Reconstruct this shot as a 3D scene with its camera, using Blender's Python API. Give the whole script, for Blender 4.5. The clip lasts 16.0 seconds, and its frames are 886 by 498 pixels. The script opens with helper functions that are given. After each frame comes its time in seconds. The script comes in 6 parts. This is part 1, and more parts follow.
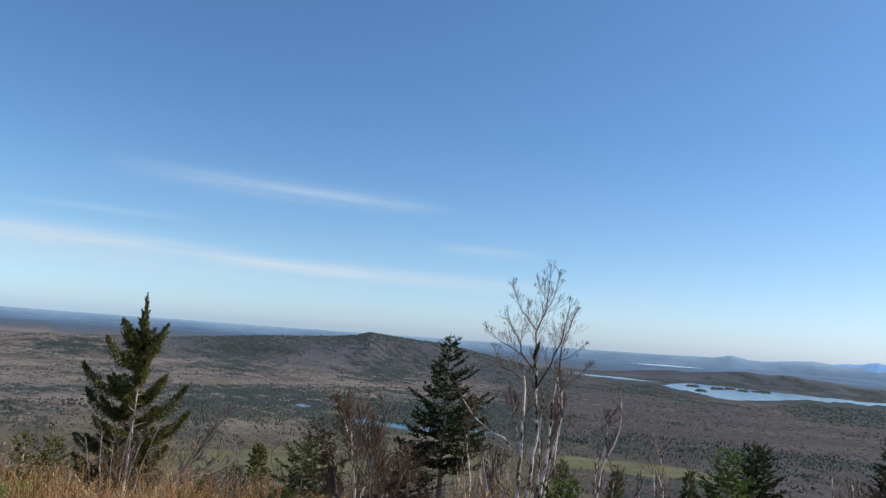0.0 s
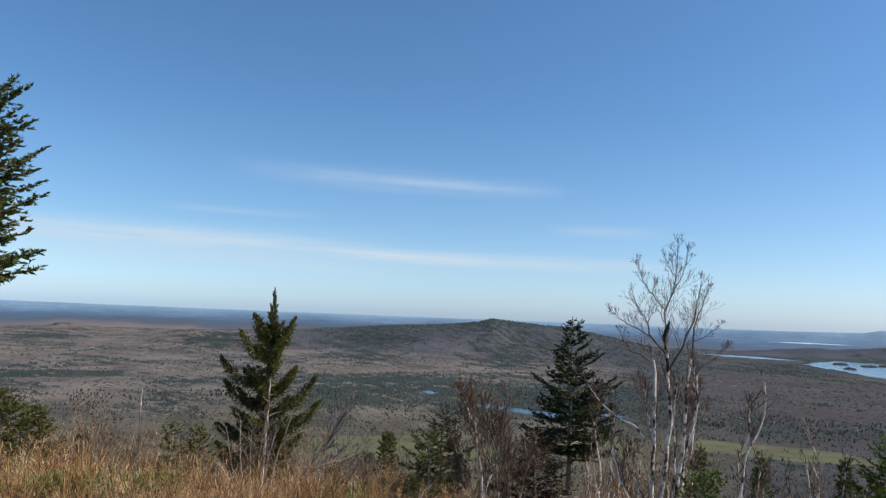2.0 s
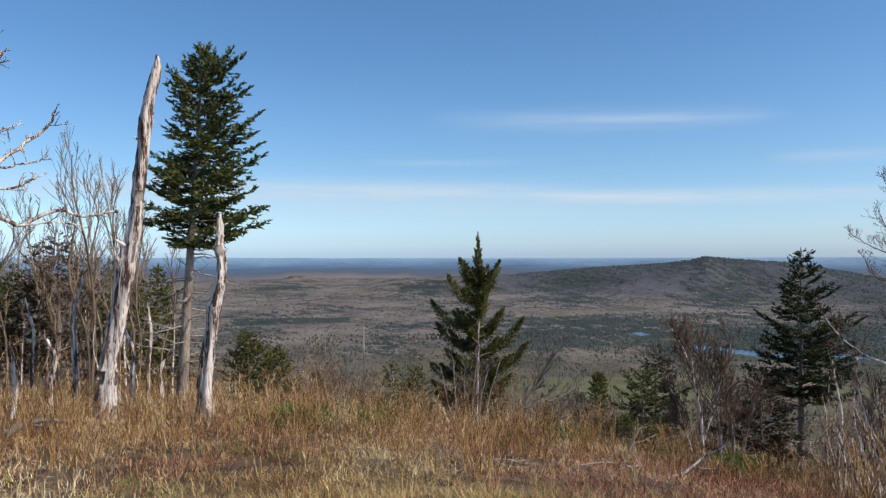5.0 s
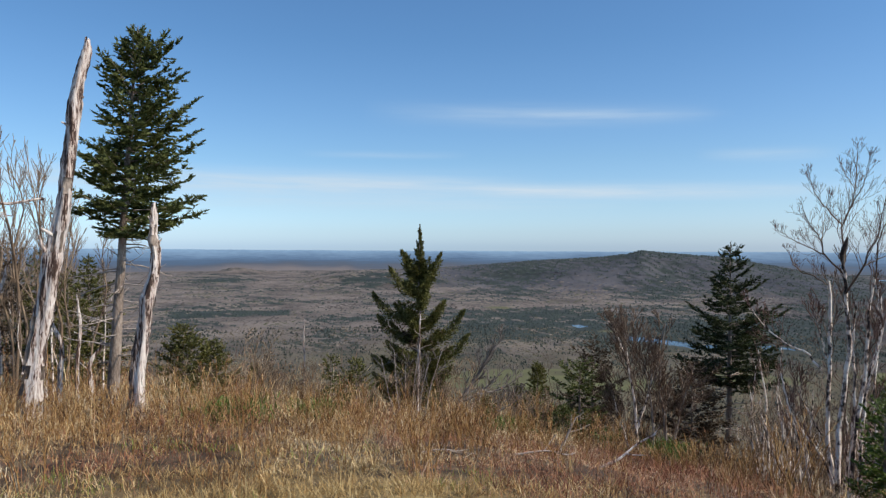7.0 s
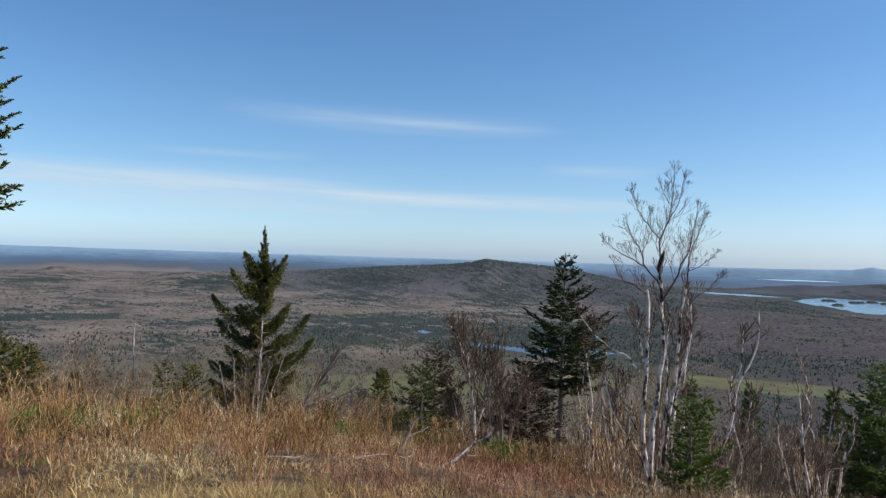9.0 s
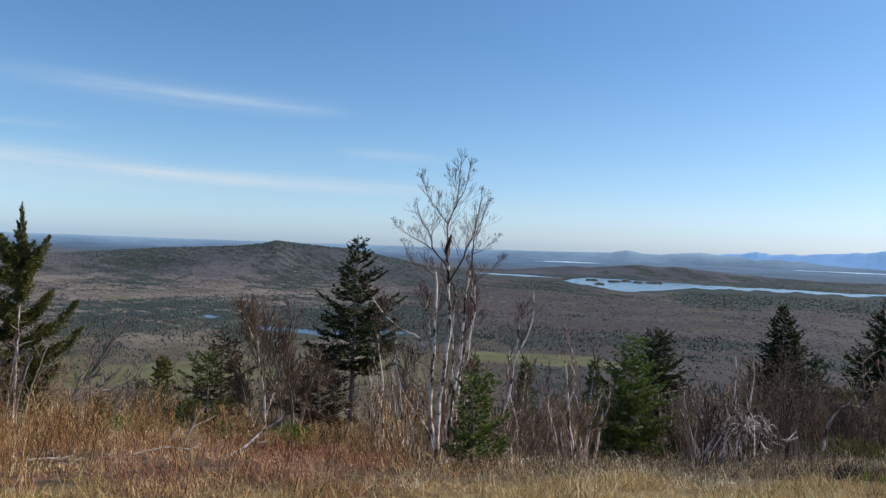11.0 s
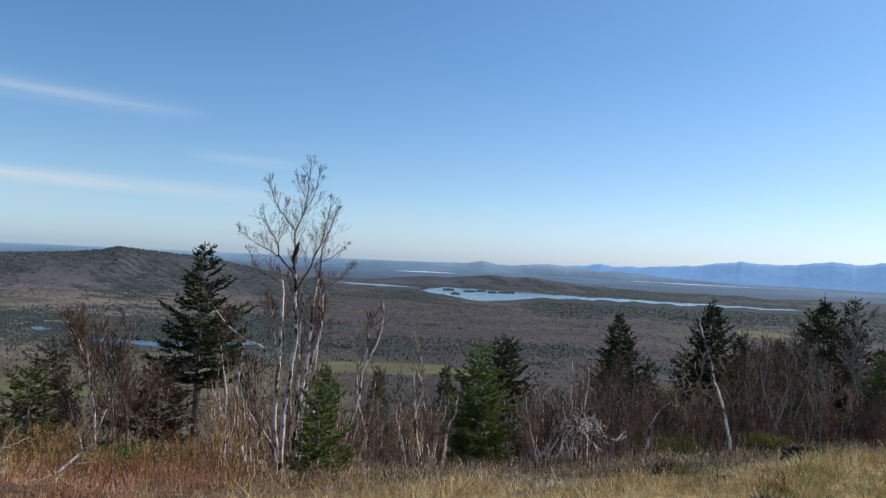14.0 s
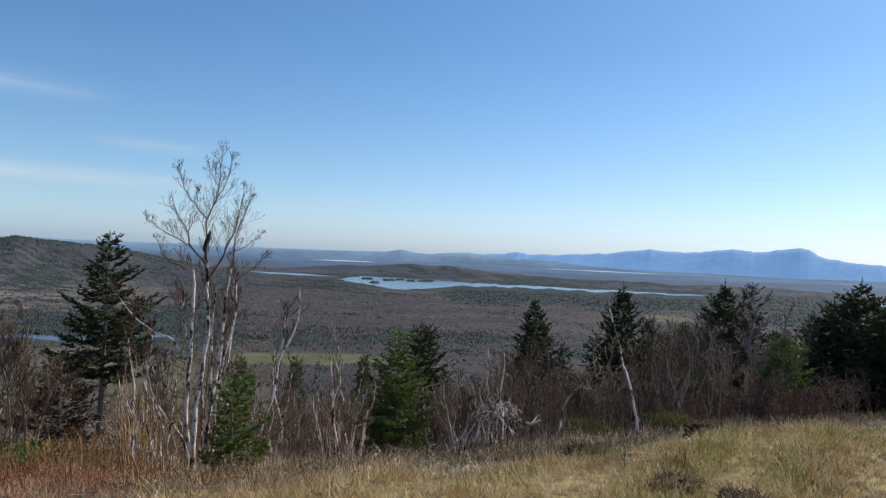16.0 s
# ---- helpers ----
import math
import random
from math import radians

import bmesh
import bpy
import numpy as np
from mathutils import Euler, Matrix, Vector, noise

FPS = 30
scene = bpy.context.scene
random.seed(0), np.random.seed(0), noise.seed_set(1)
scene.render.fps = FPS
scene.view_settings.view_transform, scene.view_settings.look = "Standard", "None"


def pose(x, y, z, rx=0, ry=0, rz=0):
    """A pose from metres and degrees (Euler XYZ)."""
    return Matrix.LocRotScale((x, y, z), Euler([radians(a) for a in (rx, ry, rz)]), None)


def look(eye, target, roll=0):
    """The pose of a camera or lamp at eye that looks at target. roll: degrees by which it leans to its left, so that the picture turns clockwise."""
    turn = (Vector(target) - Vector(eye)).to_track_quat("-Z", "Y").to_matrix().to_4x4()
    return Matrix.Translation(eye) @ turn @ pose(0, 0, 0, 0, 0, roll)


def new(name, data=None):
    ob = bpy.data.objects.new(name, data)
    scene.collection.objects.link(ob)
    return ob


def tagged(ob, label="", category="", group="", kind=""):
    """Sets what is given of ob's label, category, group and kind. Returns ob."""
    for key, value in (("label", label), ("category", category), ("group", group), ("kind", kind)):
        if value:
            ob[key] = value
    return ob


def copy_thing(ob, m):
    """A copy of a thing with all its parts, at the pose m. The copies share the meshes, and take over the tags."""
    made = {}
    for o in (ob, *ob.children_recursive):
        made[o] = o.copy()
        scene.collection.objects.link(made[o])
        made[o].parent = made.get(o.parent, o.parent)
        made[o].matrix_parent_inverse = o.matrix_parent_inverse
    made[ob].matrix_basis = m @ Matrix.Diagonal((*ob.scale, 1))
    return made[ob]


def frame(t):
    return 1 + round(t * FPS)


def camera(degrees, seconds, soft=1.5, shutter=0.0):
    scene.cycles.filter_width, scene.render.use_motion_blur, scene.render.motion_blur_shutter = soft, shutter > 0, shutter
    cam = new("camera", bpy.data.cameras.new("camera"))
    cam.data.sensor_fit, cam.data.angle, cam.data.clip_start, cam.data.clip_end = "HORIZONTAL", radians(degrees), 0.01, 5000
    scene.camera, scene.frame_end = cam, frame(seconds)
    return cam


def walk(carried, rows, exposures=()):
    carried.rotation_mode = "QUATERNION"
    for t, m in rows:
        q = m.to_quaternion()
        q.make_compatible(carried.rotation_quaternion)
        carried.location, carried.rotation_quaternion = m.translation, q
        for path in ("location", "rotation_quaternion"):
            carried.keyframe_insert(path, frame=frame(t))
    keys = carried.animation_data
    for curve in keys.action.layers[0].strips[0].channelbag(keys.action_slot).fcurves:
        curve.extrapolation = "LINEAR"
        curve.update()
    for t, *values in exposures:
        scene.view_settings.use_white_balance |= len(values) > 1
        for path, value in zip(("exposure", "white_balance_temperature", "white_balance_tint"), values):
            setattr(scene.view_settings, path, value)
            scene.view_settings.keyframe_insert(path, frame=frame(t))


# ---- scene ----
import collections

cam = camera(63.75, 16.0, soft=1.35)
EYE = 1.6
PATH = [  # seconds, place, yaw, pitch, roll
    (0, -0.059, -0.507, 0.094, -0.929, 6.831, -4.171),
    (0.5, -0.056, -0.417, 0.094, -0.237, 7.129, -2.537),
    (1, -0.012, -0.267, 0.096, 2.197, 6.19, -2.5),
    (1.5, 0.004, -0.168, 0.095, 5.742, 5.077, -3.59),
    (2, -0.018, -0.089, 0.087, 8.81, 5.169, -2.204),
    (2.5, -0.04, 0.016, 0.083, 11.609, 5.337, -0.929),
    (3, -0.014, 0.115, 0.051, 16.08, 5.095, -1.047),
    (3.5, -0.003, 0.143, 0.055, 19.778, 4.18, -1.899),
    (4, -0.022, 0.168, 0.017, 23.651, 3.352, -0.54),
    (4.2, -0.036, 0.173, 0.009, 25.046, 2.668, -0.257),
    (6.3, -0.077, 0.193, -0.034, 23.943, -0.886, 0.573),
    (6.5, -0.07, 0.188, -0.03, 23.004, -0.592, 0.426),
    (7, -0.052, 0.189, -0.025, 20.411, -0.186, -0.12),
    (7.5, -0.033, 0.194, -0.035, 17.327, 0.04, -0.566),
    (8, -0.031, 0.198, -0.037, 14.513, 0.195, -0.86),
    (8.5, -0.007, 0.202, -0.043, 12.062, 0.863, -0.96),
    (9, -0.007, 0.205, -0.04, 8.295, 0.44, -1.71),
    (9.5, -0.015, 0.187, -0.043, 2.866, 0.144, -1.124),
    (10, 0.003, 0.177, -0.041, -2.313, -0.902, -1.273),
    (10.2, -0.015, 0.165, -0.037, -3.69, -1.022, -1.631),
    (12.3, 0.057, 0.175, -0.027, -14.437, 0.964, -2.224),
    (12.5, 0.077, 0.161, -0.033, -15.332, 1.034, -2.496),
    (13, 0.104, 0.139, -0.039, -17.261, 0.691, -2.883),
    (13.5, 0.139, 0.142, -0.037, -17.693, 0.639, -3.346),
    (14, 0.128, 0.162, -0.035, -19.623, 0.786, -2.834),
    (14.5, 0.128, 0.161, -0.035, -20.617, 0.61, -2.537),
    (15, 0.131, 0.142, -0.037, -22.399, 0.521, -2.378),
    (15.5, 0.142, 0.148, -0.041, -24.351, 0.26, -2.569),
    (16, 0.145, 0.147, -0.035, -26.153, 0.178, -2.609),
]
walk(cam, [(t, pose(x, y, EYE + z, 90 + pitch, roll, yaw)) for t, x, y, z, yaw, pitch, roll in PATH],
     exposures=((0.0, 0.0), (10.0, 0.0), (12.5, -0.1), (16.0, -0.1)))

# ---- sky, sun, exposure ----
SUN_AZ, SUN_EL = 85.0, 42.0
world = bpy.data.worlds.new("sky")
scene.world = world
world.use_nodes = True
wt = world.node_tree
wt.nodes.clear()


def wnode(kind, **inputs):
    n = wt.nodes.new(kind)
    for k, v in inputs.items():
        n.inputs[int(k[1:])].default_value = v
    return n


def wmath(op, a, b=0.0, c=0.0, clamp=False):
    n = wt.nodes.new("ShaderNodeMath")
    n.operation, n.use_clamp = op, clamp
    for i, v in enumerate((a, b, c)):
        if isinstance(v, (int, float)):
            n.inputs[i].default_value = v
        else:
            wt.links.new(v, n.inputs[i])
    return n.outputs[0]


sky = wt.nodes.new("ShaderNodeTexSky")
sky.sky_type, sky.sun_disc = "NISHITA", False
sky.sun_elevation, sky.sun_rotation = radians(SUN_EL), radians(SUN_AZ)
sky.altitude, sky.air_density, sky.dust_density, sky.ozone_density = 400, 1.0, 1.0, 2.0
coord = wt.nodes.new("ShaderNodeTexCoord")
split = wt.nodes.new("ShaderNodeSeparateXYZ")
wt.links.new(coord.outputs["Generated"], split.inputs[0])
az_deg = wmath("MULTIPLY", wmath("ARCTAN2", split.outputs[0], split.outputs[1]), 180 / math.pi)
el_deg = wmath("MULTIPLY", wmath("ARCSINE", split.outputs[2]), 180 / math.pi)
# thin streaked cirrus: noise stretched along the horizon
combine = wt.nodes.new("ShaderNodeCombineXYZ")
wt.links.new(wmath("MULTIPLY", az_deg, 0.09), combine.inputs[0])
wt.links.new(wmath("MULTIPLY_ADD", el_deg, 1.3, wmath("MULTIPLY", az_deg, 0.02)), combine.inputs[1])
wisps = wnode("ShaderNodeTexNoise", _2=1.0, _3=5.0, _4=0.6)
wt.links.new(combine.outputs[0], wisps.inputs[0])
wisp = wmath("MULTIPLY_ADD", wisps.outputs[0], 2.2, -0.55, clamp=True)


def streak(a0, a1, e0, e1, thick, strength):
    """A band of cirrus between two azimuths, from height e0 to e1, fading at its ends and edges."""
    mid, half = (a0 + a1) / 2, (a1 - a0) / 2
    u = wmath("DIVIDE", wmath("SUBTRACT", az_deg, mid), half)
    ends = wmath("SUBTRACT", 1.0, wmath("MULTIPLY", u, u), clamp=True)
    centre = wmath("MULTIPLY_ADD", u, (e1 - e0) / 2, (e0 + e1) / 2)
    v = wmath("DIVIDE", wmath("SUBTRACT", el_deg, centre), thick)
    body = wmath("EXPONENT", wmath("MULTIPLY", wmath("MULTIPLY", v, v), -1.0))
    return wmath("MULTIPLY", wmath("MULTIPLY", ends, body), strength)


cover = 0.0
for band in ((-27, 1, 10.75, 10.0, 0.75, 0.36), (-15, 2, 10.45, 9.9, 0.28, 0.22), (-66, -12, 4.9, 5.1, 0.8, 0.95), (-36, 8, 5.0, 4.1, 0.5, 0.5),
             (-20, 11, 4.5, 4.0, 0.5, 0.8), (-52, -4, 3.7, 3.5, 0.8, 0.6), (-1, 9, 6.9, 6.7, 0.4, 0.4), (-32, -18, 7.3, 7.3, 0.25, 0.25)):
    cover = wmath("ADD", cover, streak(*band))
cover = wmath("MULTIPLY", cover, wmath("MULTIPLY_ADD", wisp, 0.75, 0.25), clamp=True)
mixer = wt.nodes.new("ShaderNodeMix")
mixer.data_type = "RGBA"
wt.links.new(cover, mixer.inputs[0])
tint = wt.nodes.new("ShaderNodeMix")
tint.data_type, tint.blend_type = "RGBA", "MULTIPLY"
tint.inputs[0].default_value = 1.0
air = wt.nodes.new("ShaderNodeValToRGB")
for _ in range(3):
    air.color_ramp.elements.new(0.5)
for e, (p, c) in zip(air.color_ramp.elements, ((0.0, (0.475, 0.635, 0.955)), (0.06, (0.44, 0.577, 0.826)), (0.16, (0.43, 0.55, 0.715)), (0.35, (0.39, 0.518, 0.635)), (0.8, (0.328, 0.482, 0.6)))):
    e.position, e.color = p, (*c, 1)
wt.links.new(wmath("MULTIPLY", el_deg, 1 / 20, clamp=True), air.inputs[0])
wt.links.new(air.outputs[0], tint.inputs[7])
wt.links.new(sky.outputs[0], tint.inputs[6])
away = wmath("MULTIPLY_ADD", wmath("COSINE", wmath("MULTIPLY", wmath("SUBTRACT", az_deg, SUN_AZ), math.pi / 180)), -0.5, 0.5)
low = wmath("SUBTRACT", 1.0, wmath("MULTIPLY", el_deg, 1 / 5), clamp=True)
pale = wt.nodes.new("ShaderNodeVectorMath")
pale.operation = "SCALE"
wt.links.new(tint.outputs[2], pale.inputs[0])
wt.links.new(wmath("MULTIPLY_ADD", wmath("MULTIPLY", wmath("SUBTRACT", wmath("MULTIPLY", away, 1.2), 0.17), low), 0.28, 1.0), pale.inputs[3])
# the air towards the sun is whiter, with less green in it
sunward = wt.nodes.new("ShaderNodeMix")
sunward.data_type, sunward.blend_type = "RGBA", "MULTIPLY"
sunward.inputs[7].default_value = (1.03, 0.96, 0.975, 1)
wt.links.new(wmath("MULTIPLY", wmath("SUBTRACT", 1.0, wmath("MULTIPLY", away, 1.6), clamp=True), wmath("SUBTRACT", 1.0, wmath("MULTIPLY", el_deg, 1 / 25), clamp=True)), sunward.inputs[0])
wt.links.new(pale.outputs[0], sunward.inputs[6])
wt.links.new(sunward.outputs[2], mixer.inputs[6])
mixer.inputs[7].default_value = (2.55, 3.1, 3.6, 1)
back = wt.nodes.new("ShaderNodeBackground")
back.inputs[1].default_value = 0.1 * 2.33
wt.links.new(mixer.outputs[2], back.inputs[0])
wt.links.new(back.outputs[0], wt.nodes.new("ShaderNodeOutputWorld").inputs[0])

sun = new("sun", bpy.data.lights.new("sun", "SUN"))
sun.data.energy, sun.data.angle, sun.data.color = 4.4, radians(0.5), (1.0, 0.94, 0.84)
sun_way = Vector((math.sin(radians(SUN_AZ)) * math.cos(radians(SUN_EL)), math.cos(radians(SUN_AZ)) * math.cos(radians(SUN_EL)), math.sin(radians(SUN_EL))))
sun.matrix_world = look(sun_way * 50, (0, 0, 0))

# ---- materials ----
def material(name, stops, scale=4.0, fine=40.0, rough=0.9, bump=0.3, stretch=(1, 1, 1), island=0.0, thing=0.0, gloss=0.2, through_light=0.0, glow=0.0, contrast=2.2):
    """A procedural surface: a colour ramp driven by coarse and fine noise, varied by island or by object."""
    m = bpy.data.materials.new(name)
    m.use_nodes = True
    t = m.node_tree
    bsdf = t.nodes["Principled BSDF"]
    where = t.nodes.new("ShaderNodeTexCoord")
    place = t.nodes.new("ShaderNodeMapping")
    place.inputs["Scale"].default_value = stretch
    t.links.new(where.outputs["Object"], place.inputs[0])
    big, small = t.nodes.new("ShaderNodeTexNoise"), t.nodes.new("ShaderNodeTexNoise")
    for n, s in ((big, scale), (small, fine)):
        n.inputs["Scale"].default_value, n.inputs["Detail"].default_value = s, 4
        t.links.new(place.outputs[0], n.inputs["Vector"])

    def calc(op, a, b):
        n = t.nodes.new("ShaderNodeMath")
        n.operation = op
        for i, v in enumerate((a, b)):
            if isinstance(v, (int, float)):
                n.inputs[i].default_value = v
            else:
                t.links.new(v, n.inputs[i])
        return n.outputs[0]

    value = calc("ADD", calc("MULTIPLY", big.outputs[0], 0.6), calc("MULTIPLY", small.outputs[0], 0.4))
    value = calc("ADD", calc("MULTIPLY", calc("SUBTRACT", value, 0.5), contrast), 0.5)
    if island:
        g = t.nodes.new("ShaderNodeNewGeometry")
        value = calc("ADD", calc("MULTIPLY", value, 1 - island), calc("MULTIPLY", g.outputs["Random Per Island"], island))
    if thing:
        o = t.nodes.new("ShaderNodeObjectInfo")
        value = calc("ADD", value, calc("MULTIPLY", calc("SUBTRACT", o.outputs["Random"], 0.5), thing))
    ramp = t.nodes.new("ShaderNodeValToRGB")
    t.links.new(value, ramp.inputs[0])
    while len(ramp.color_ramp.elements) < len(stops):
        ramp.color_ramp.elements.new(0.5)
    for e, (p, c) in zip(ramp.color_ramp.elements, stops):
        e.position, e.color = p, (*c, 1)
    t.links.new(ramp.outputs[0], bsdf.inputs["Base Color"])
    bsdf.inputs["Roughness"].default_value = rough
    bsdf.inputs["Specular IOR Level"].default_value = gloss
    if bump:
        b = t.nodes.new("ShaderNodeBump")
        b.inputs["Strength"].default_value, b.inputs["Distance"].default_value = bump, 0.02
        t.links.new(small.outputs[0], b.inputs["Height"])
        t.links.new(b.outputs[0], bsdf.inputs["Normal"])
    if through_light:
        leaf = t.nodes.new("ShaderNodeBsdfTranslucent")
        mix = t.nodes.new("ShaderNodeMixShader")
        mix.inputs[0].default_value = through_light
        t.links.new(ramp.outputs[0], leaf.inputs[0])
        t.links.new(bsdf.outputs[0], mix.inputs[1])
        t.links.new(leaf.outputs[0], mix.inputs[2])
        t.links.new(mix.outputs[0], t.nodes["Material Output"].inputs[0])
    if glow:
        t.links.new(ramp.outputs[0], bsdf.inputs["Emission Color"])
        bsdf.inputs["Emission Strength"].default_value = glow
    return m


M_NEEDLE = material("spruce_needles", [(0.1, (0.04, 0.051, 0.018)), (0.5, (0.11, 0.125, 0.037)), (0.92, (0.235, 0.24, 0.08))], 1.2, 9, rough=0.6, bump=0, island=0.5, through_light=0.3)
# spruce needles darkened in colour for trees seen against the sun
M_NEEDLE_DARK = material("backlit_needles", [(0.1, (0.018, 0.025, 0.011)), (0.55, (0.05, 0.06, 0.021)), (0.95, (0.125, 0.13, 0.048))], 1.2, 9, rough=0.6, bump=0, island=0.5, through_light=0.15)
M_NEEDLE_OLIVE = material("olive_needles", [(0.1, (0.04, 0.045, 0.014)), (0.5, (0.13, 0.122, 0.034)), (0.95, (0.27, 0.245, 0.08))], 1.2, 9, rough=0.6, bump=0, island=0.5, through_light=0.3)
M_NEEDLE_FIR = material("fir_needles", [(0.1, (0.045, 0.068, 0.014)), (0.5, (0.12, 0.165, 0.032)), (0.95, (0.25, 0.3, 0.075))], 1.2, 9, rough=0.55, bump=0, island=0.5, through_light=0.25)
M_NEEDLE_DRY = material("dry_needles", [(0.1, (0.04, 0.028, 0.018)), (0.55, (0.1, 0.07, 0.045)), (0.95, (0.17, 0.13, 0.08))], 1.2, 9, bump=0, island=0.5, through_light=0.1)
M_BARK = material("spruce_bark", [(0.2, (0.1, 0.072, 0.055)), (0.5, (0.27, 0.205, 0.16)), (0.9, (0.46, 0.38, 0.31))], 6, 40, stretch=(1, 1, 0.35), bump=0.8)
M_BARK_DARK = material("decayed_bark", [(0.2, (0.03, 0.022, 0.018)), (0.8, (0.09, 0.065, 0.05))], 8, 40, bump=0.8)
M_TWIG_RED = material("reddish_twigs", [(0.15, (0.06, 0.033, 0.026)), (0.55, (0.15, 0.085, 0.065)), (0.95, (0.3, 0.19, 0.15))], 3, 25, bump=0, island=0.4)
M_BIRCH = material("birch_bark", [(0.24, (0.035, 0.025, 0.02)), (0.38, (0.24, 0.17, 0.135)), (0.5, (0.7, 0.55, 0.45)), (0.8, (0.88, 0.77, 0.66))], 6, 20, stretch=(1.4, 1.4, 0.8), bump=0.7, rough=0.7, contrast=3.3)
M_TWIG = material("bare_twigs", [(0.12, (0.06, 0.038, 0.028)), (0.5, (0.155, 0.1, 0.069)), (0.9, (0.34, 0.25, 0.18))], 3, 25, bump=0, island=0.4, thing=0.6)
M_TWIG_DARK = material("dark_twigs", [(0.12, (0.035, 0.023, 0.018)), (0.5, (0.092, 0.061, 0.046)), (0.9, (0.24, 0.175, 0.13))], 3, 25, bump=0, island=0.4, thing=0.5)
M_TWIG_PALE = material("pale_twigs", [(0.15, (0.2, 0.15, 0.12)), (0.55, (0.38, 0.31, 0.26)), (0.95, (0.55, 0.48, 0.42))], 3, 25, bump=0, island=0.4)
M_TWIG_GREY = material("grey_twigs", [(0.15, (0.12, 0.1, 0.085)), (0.55, (0.24, 0.2, 0.17)), (0.95, (0.38, 0.33, 0.29))], 3, 25, bump=0, island=0.4, thing=0.3)
M_DEAD = material("bleached_wood", [(0.26, (0.07, 0.042, 0.032)), (0.38, (0.3, 0.2, 0.155)), (0.55, (0.62, 0.5, 0.43)), (0.92, (0.82, 0.73, 0.65))], 7, 34, stretch=(1.8, 1.8, 0.18), bump=1.0, contrast=4.2)
M_SHRUB = material("shrub_stems", [(0.12, (0.042, 0.021, 0.011)), (0.36, (0.225, 0.103, 0.038)), (0.58, (0.48, 0.28, 0.105)), (0.82, (0.86, 0.67, 0.38))], 0.55, 4, bump=0, island=0.5, contrast=4.0)
M_SHRUB_RED = material("red_shrub_stems", [(0.12, (0.05, 0.021, 0.014)), (0.4, (0.25, 0.094, 0.05)), (0.64, (0.44, 0.21, 0.115)), (0.88, (0.74, 0.53, 0.35))], 0.6, 4, bump=0, island=0.5, contrast=3.6)
M_SHRUB_GREY = material("grey_shrub_stems", [(0.12, (0.045, 0.03, 0.018)), (0.4, (0.19, 0.125, 0.07)), (0.62, (0.42, 0.3, 0.17)), (0.84, (0.8, 0.67, 0.46))], 0.55, 4, bump=0, island=0.5, contrast=4.0)
M_STRAW = material("dry_grass", [(0.08, (0.17, 0.095, 0.036)), (0.35, (0.41, 0.26, 0.105)), (0.65, (0.62, 0.44, 0.2)), (0.95, (0.84, 0.69, 0.41))], 1.0, 6, bump=0, island=0.5, through_light=0.15, contrast=3.4)
M_STRAW_PALE = material("bleached_grass", [(0.08, (0.24, 0.165, 0.08)), (0.33, (0.6, 0.455, 0.24)), (0.62, (0.79, 0.64, 0.37)), (0.95, (0.88, 0.78, 0.52))], 1.3, 6, bump=0, island=0.5, through_light=0.15, contrast=3.0)
M_GREEN = material("green_grass", [(0.1, (0.12, 0.15, 0.03)), (0.5, (0.28, 0.33, 0.075)), (0.95, (0.5, 0.51, 0.17))], 0.5, 3, bump=0, island=0.6, through_light=0.25)
# hardwoods darkened in colour, as they look against the sun in the east
M_WOODS = material("backlit_hardwoods", [(0.1, (0.035, 0.028, 0.029)), (0.5, (0.058, 0.046, 0.046)), (0.95, (0.093, 0.074, 0.07))], 0.005, 0.04, bump=0, island=0.2, contrast=3.2)
M_CONIFER = material("far_conifers", [(0.1, (0.033, 0.038, 0.032)), (0.5, (0.046, 0.052, 0.043)), (0.95, (0.066, 0.072, 0.055))], 0.006, 0.05, bump=0, island=0.35)
M_FLUSH = material("spring_leaf_woods", [(0.1, (0.066, 0.064, 0.038)), (0.5, (0.092, 0.088, 0.05)), (0.95, (0.125, 0.118, 0.064))], 0.006, 0.05, bump=0, island=0.2)
# blue haze over the mountains, painted as base colour and emission
M_MOUNT = material("hazed_mountains", [(0.3, (0.088, 0.178, 0.325)), (0.7, (0.106, 0.202, 0.352))], 0.003, 0.02, bump=0, glow=0.95)
M_SOIL = material("dark_soil", [(0.15, (0.02, 0.014, 0.01)), (0.5, (0.055, 0.037, 0.025)), (0.9, (0.13, 0.09, 0.06))], 9, 60, bump=1.0)
# snow kept bright at that distance by a faint emission
M_SNOW = material("old_snow", [(0.3, (0.6, 0.68, 0.78)), (0.7, (0.75, 0.8, 0.86))], 0.02, 0.2, bump=0, glow=0.2)


def water_material(name, ripple_strength, rough=0.04, colour=(0.02, 0.05, 0.09, 1), gloss=0.5):
    m = bpy.data.materials.new(name)
    m.use_nodes = True
    t = m.node_tree
    b = t.nodes["Principled BSDF"]
    b.inputs["Base Color"].default_value, b.inputs["Roughness"].default_value = colour, rough
    b.inputs["Specular IOR Level"].default_value = gloss
    where, ripple, bump = t.nodes.new("ShaderNodeTexCoord"), t.nodes.new("ShaderNodeTexNoise"), t.nodes.new("ShaderNodeBump")
    ripple.inputs["Scale"].default_value, ripple.inputs["Detail"].default_value = 0.4, 4
    bump.inputs["Strength"].default_value, bump.inputs["Distance"].default_value = ripple_strength, 0.3
    t.links.new(where.outputs["Object"], ripple.inputs["Vector"])
    t.links.new(ripple.outputs[0], bump.inputs["Height"])
    t.links.new(bump.outputs[0], b.inputs["Normal"])
    return m


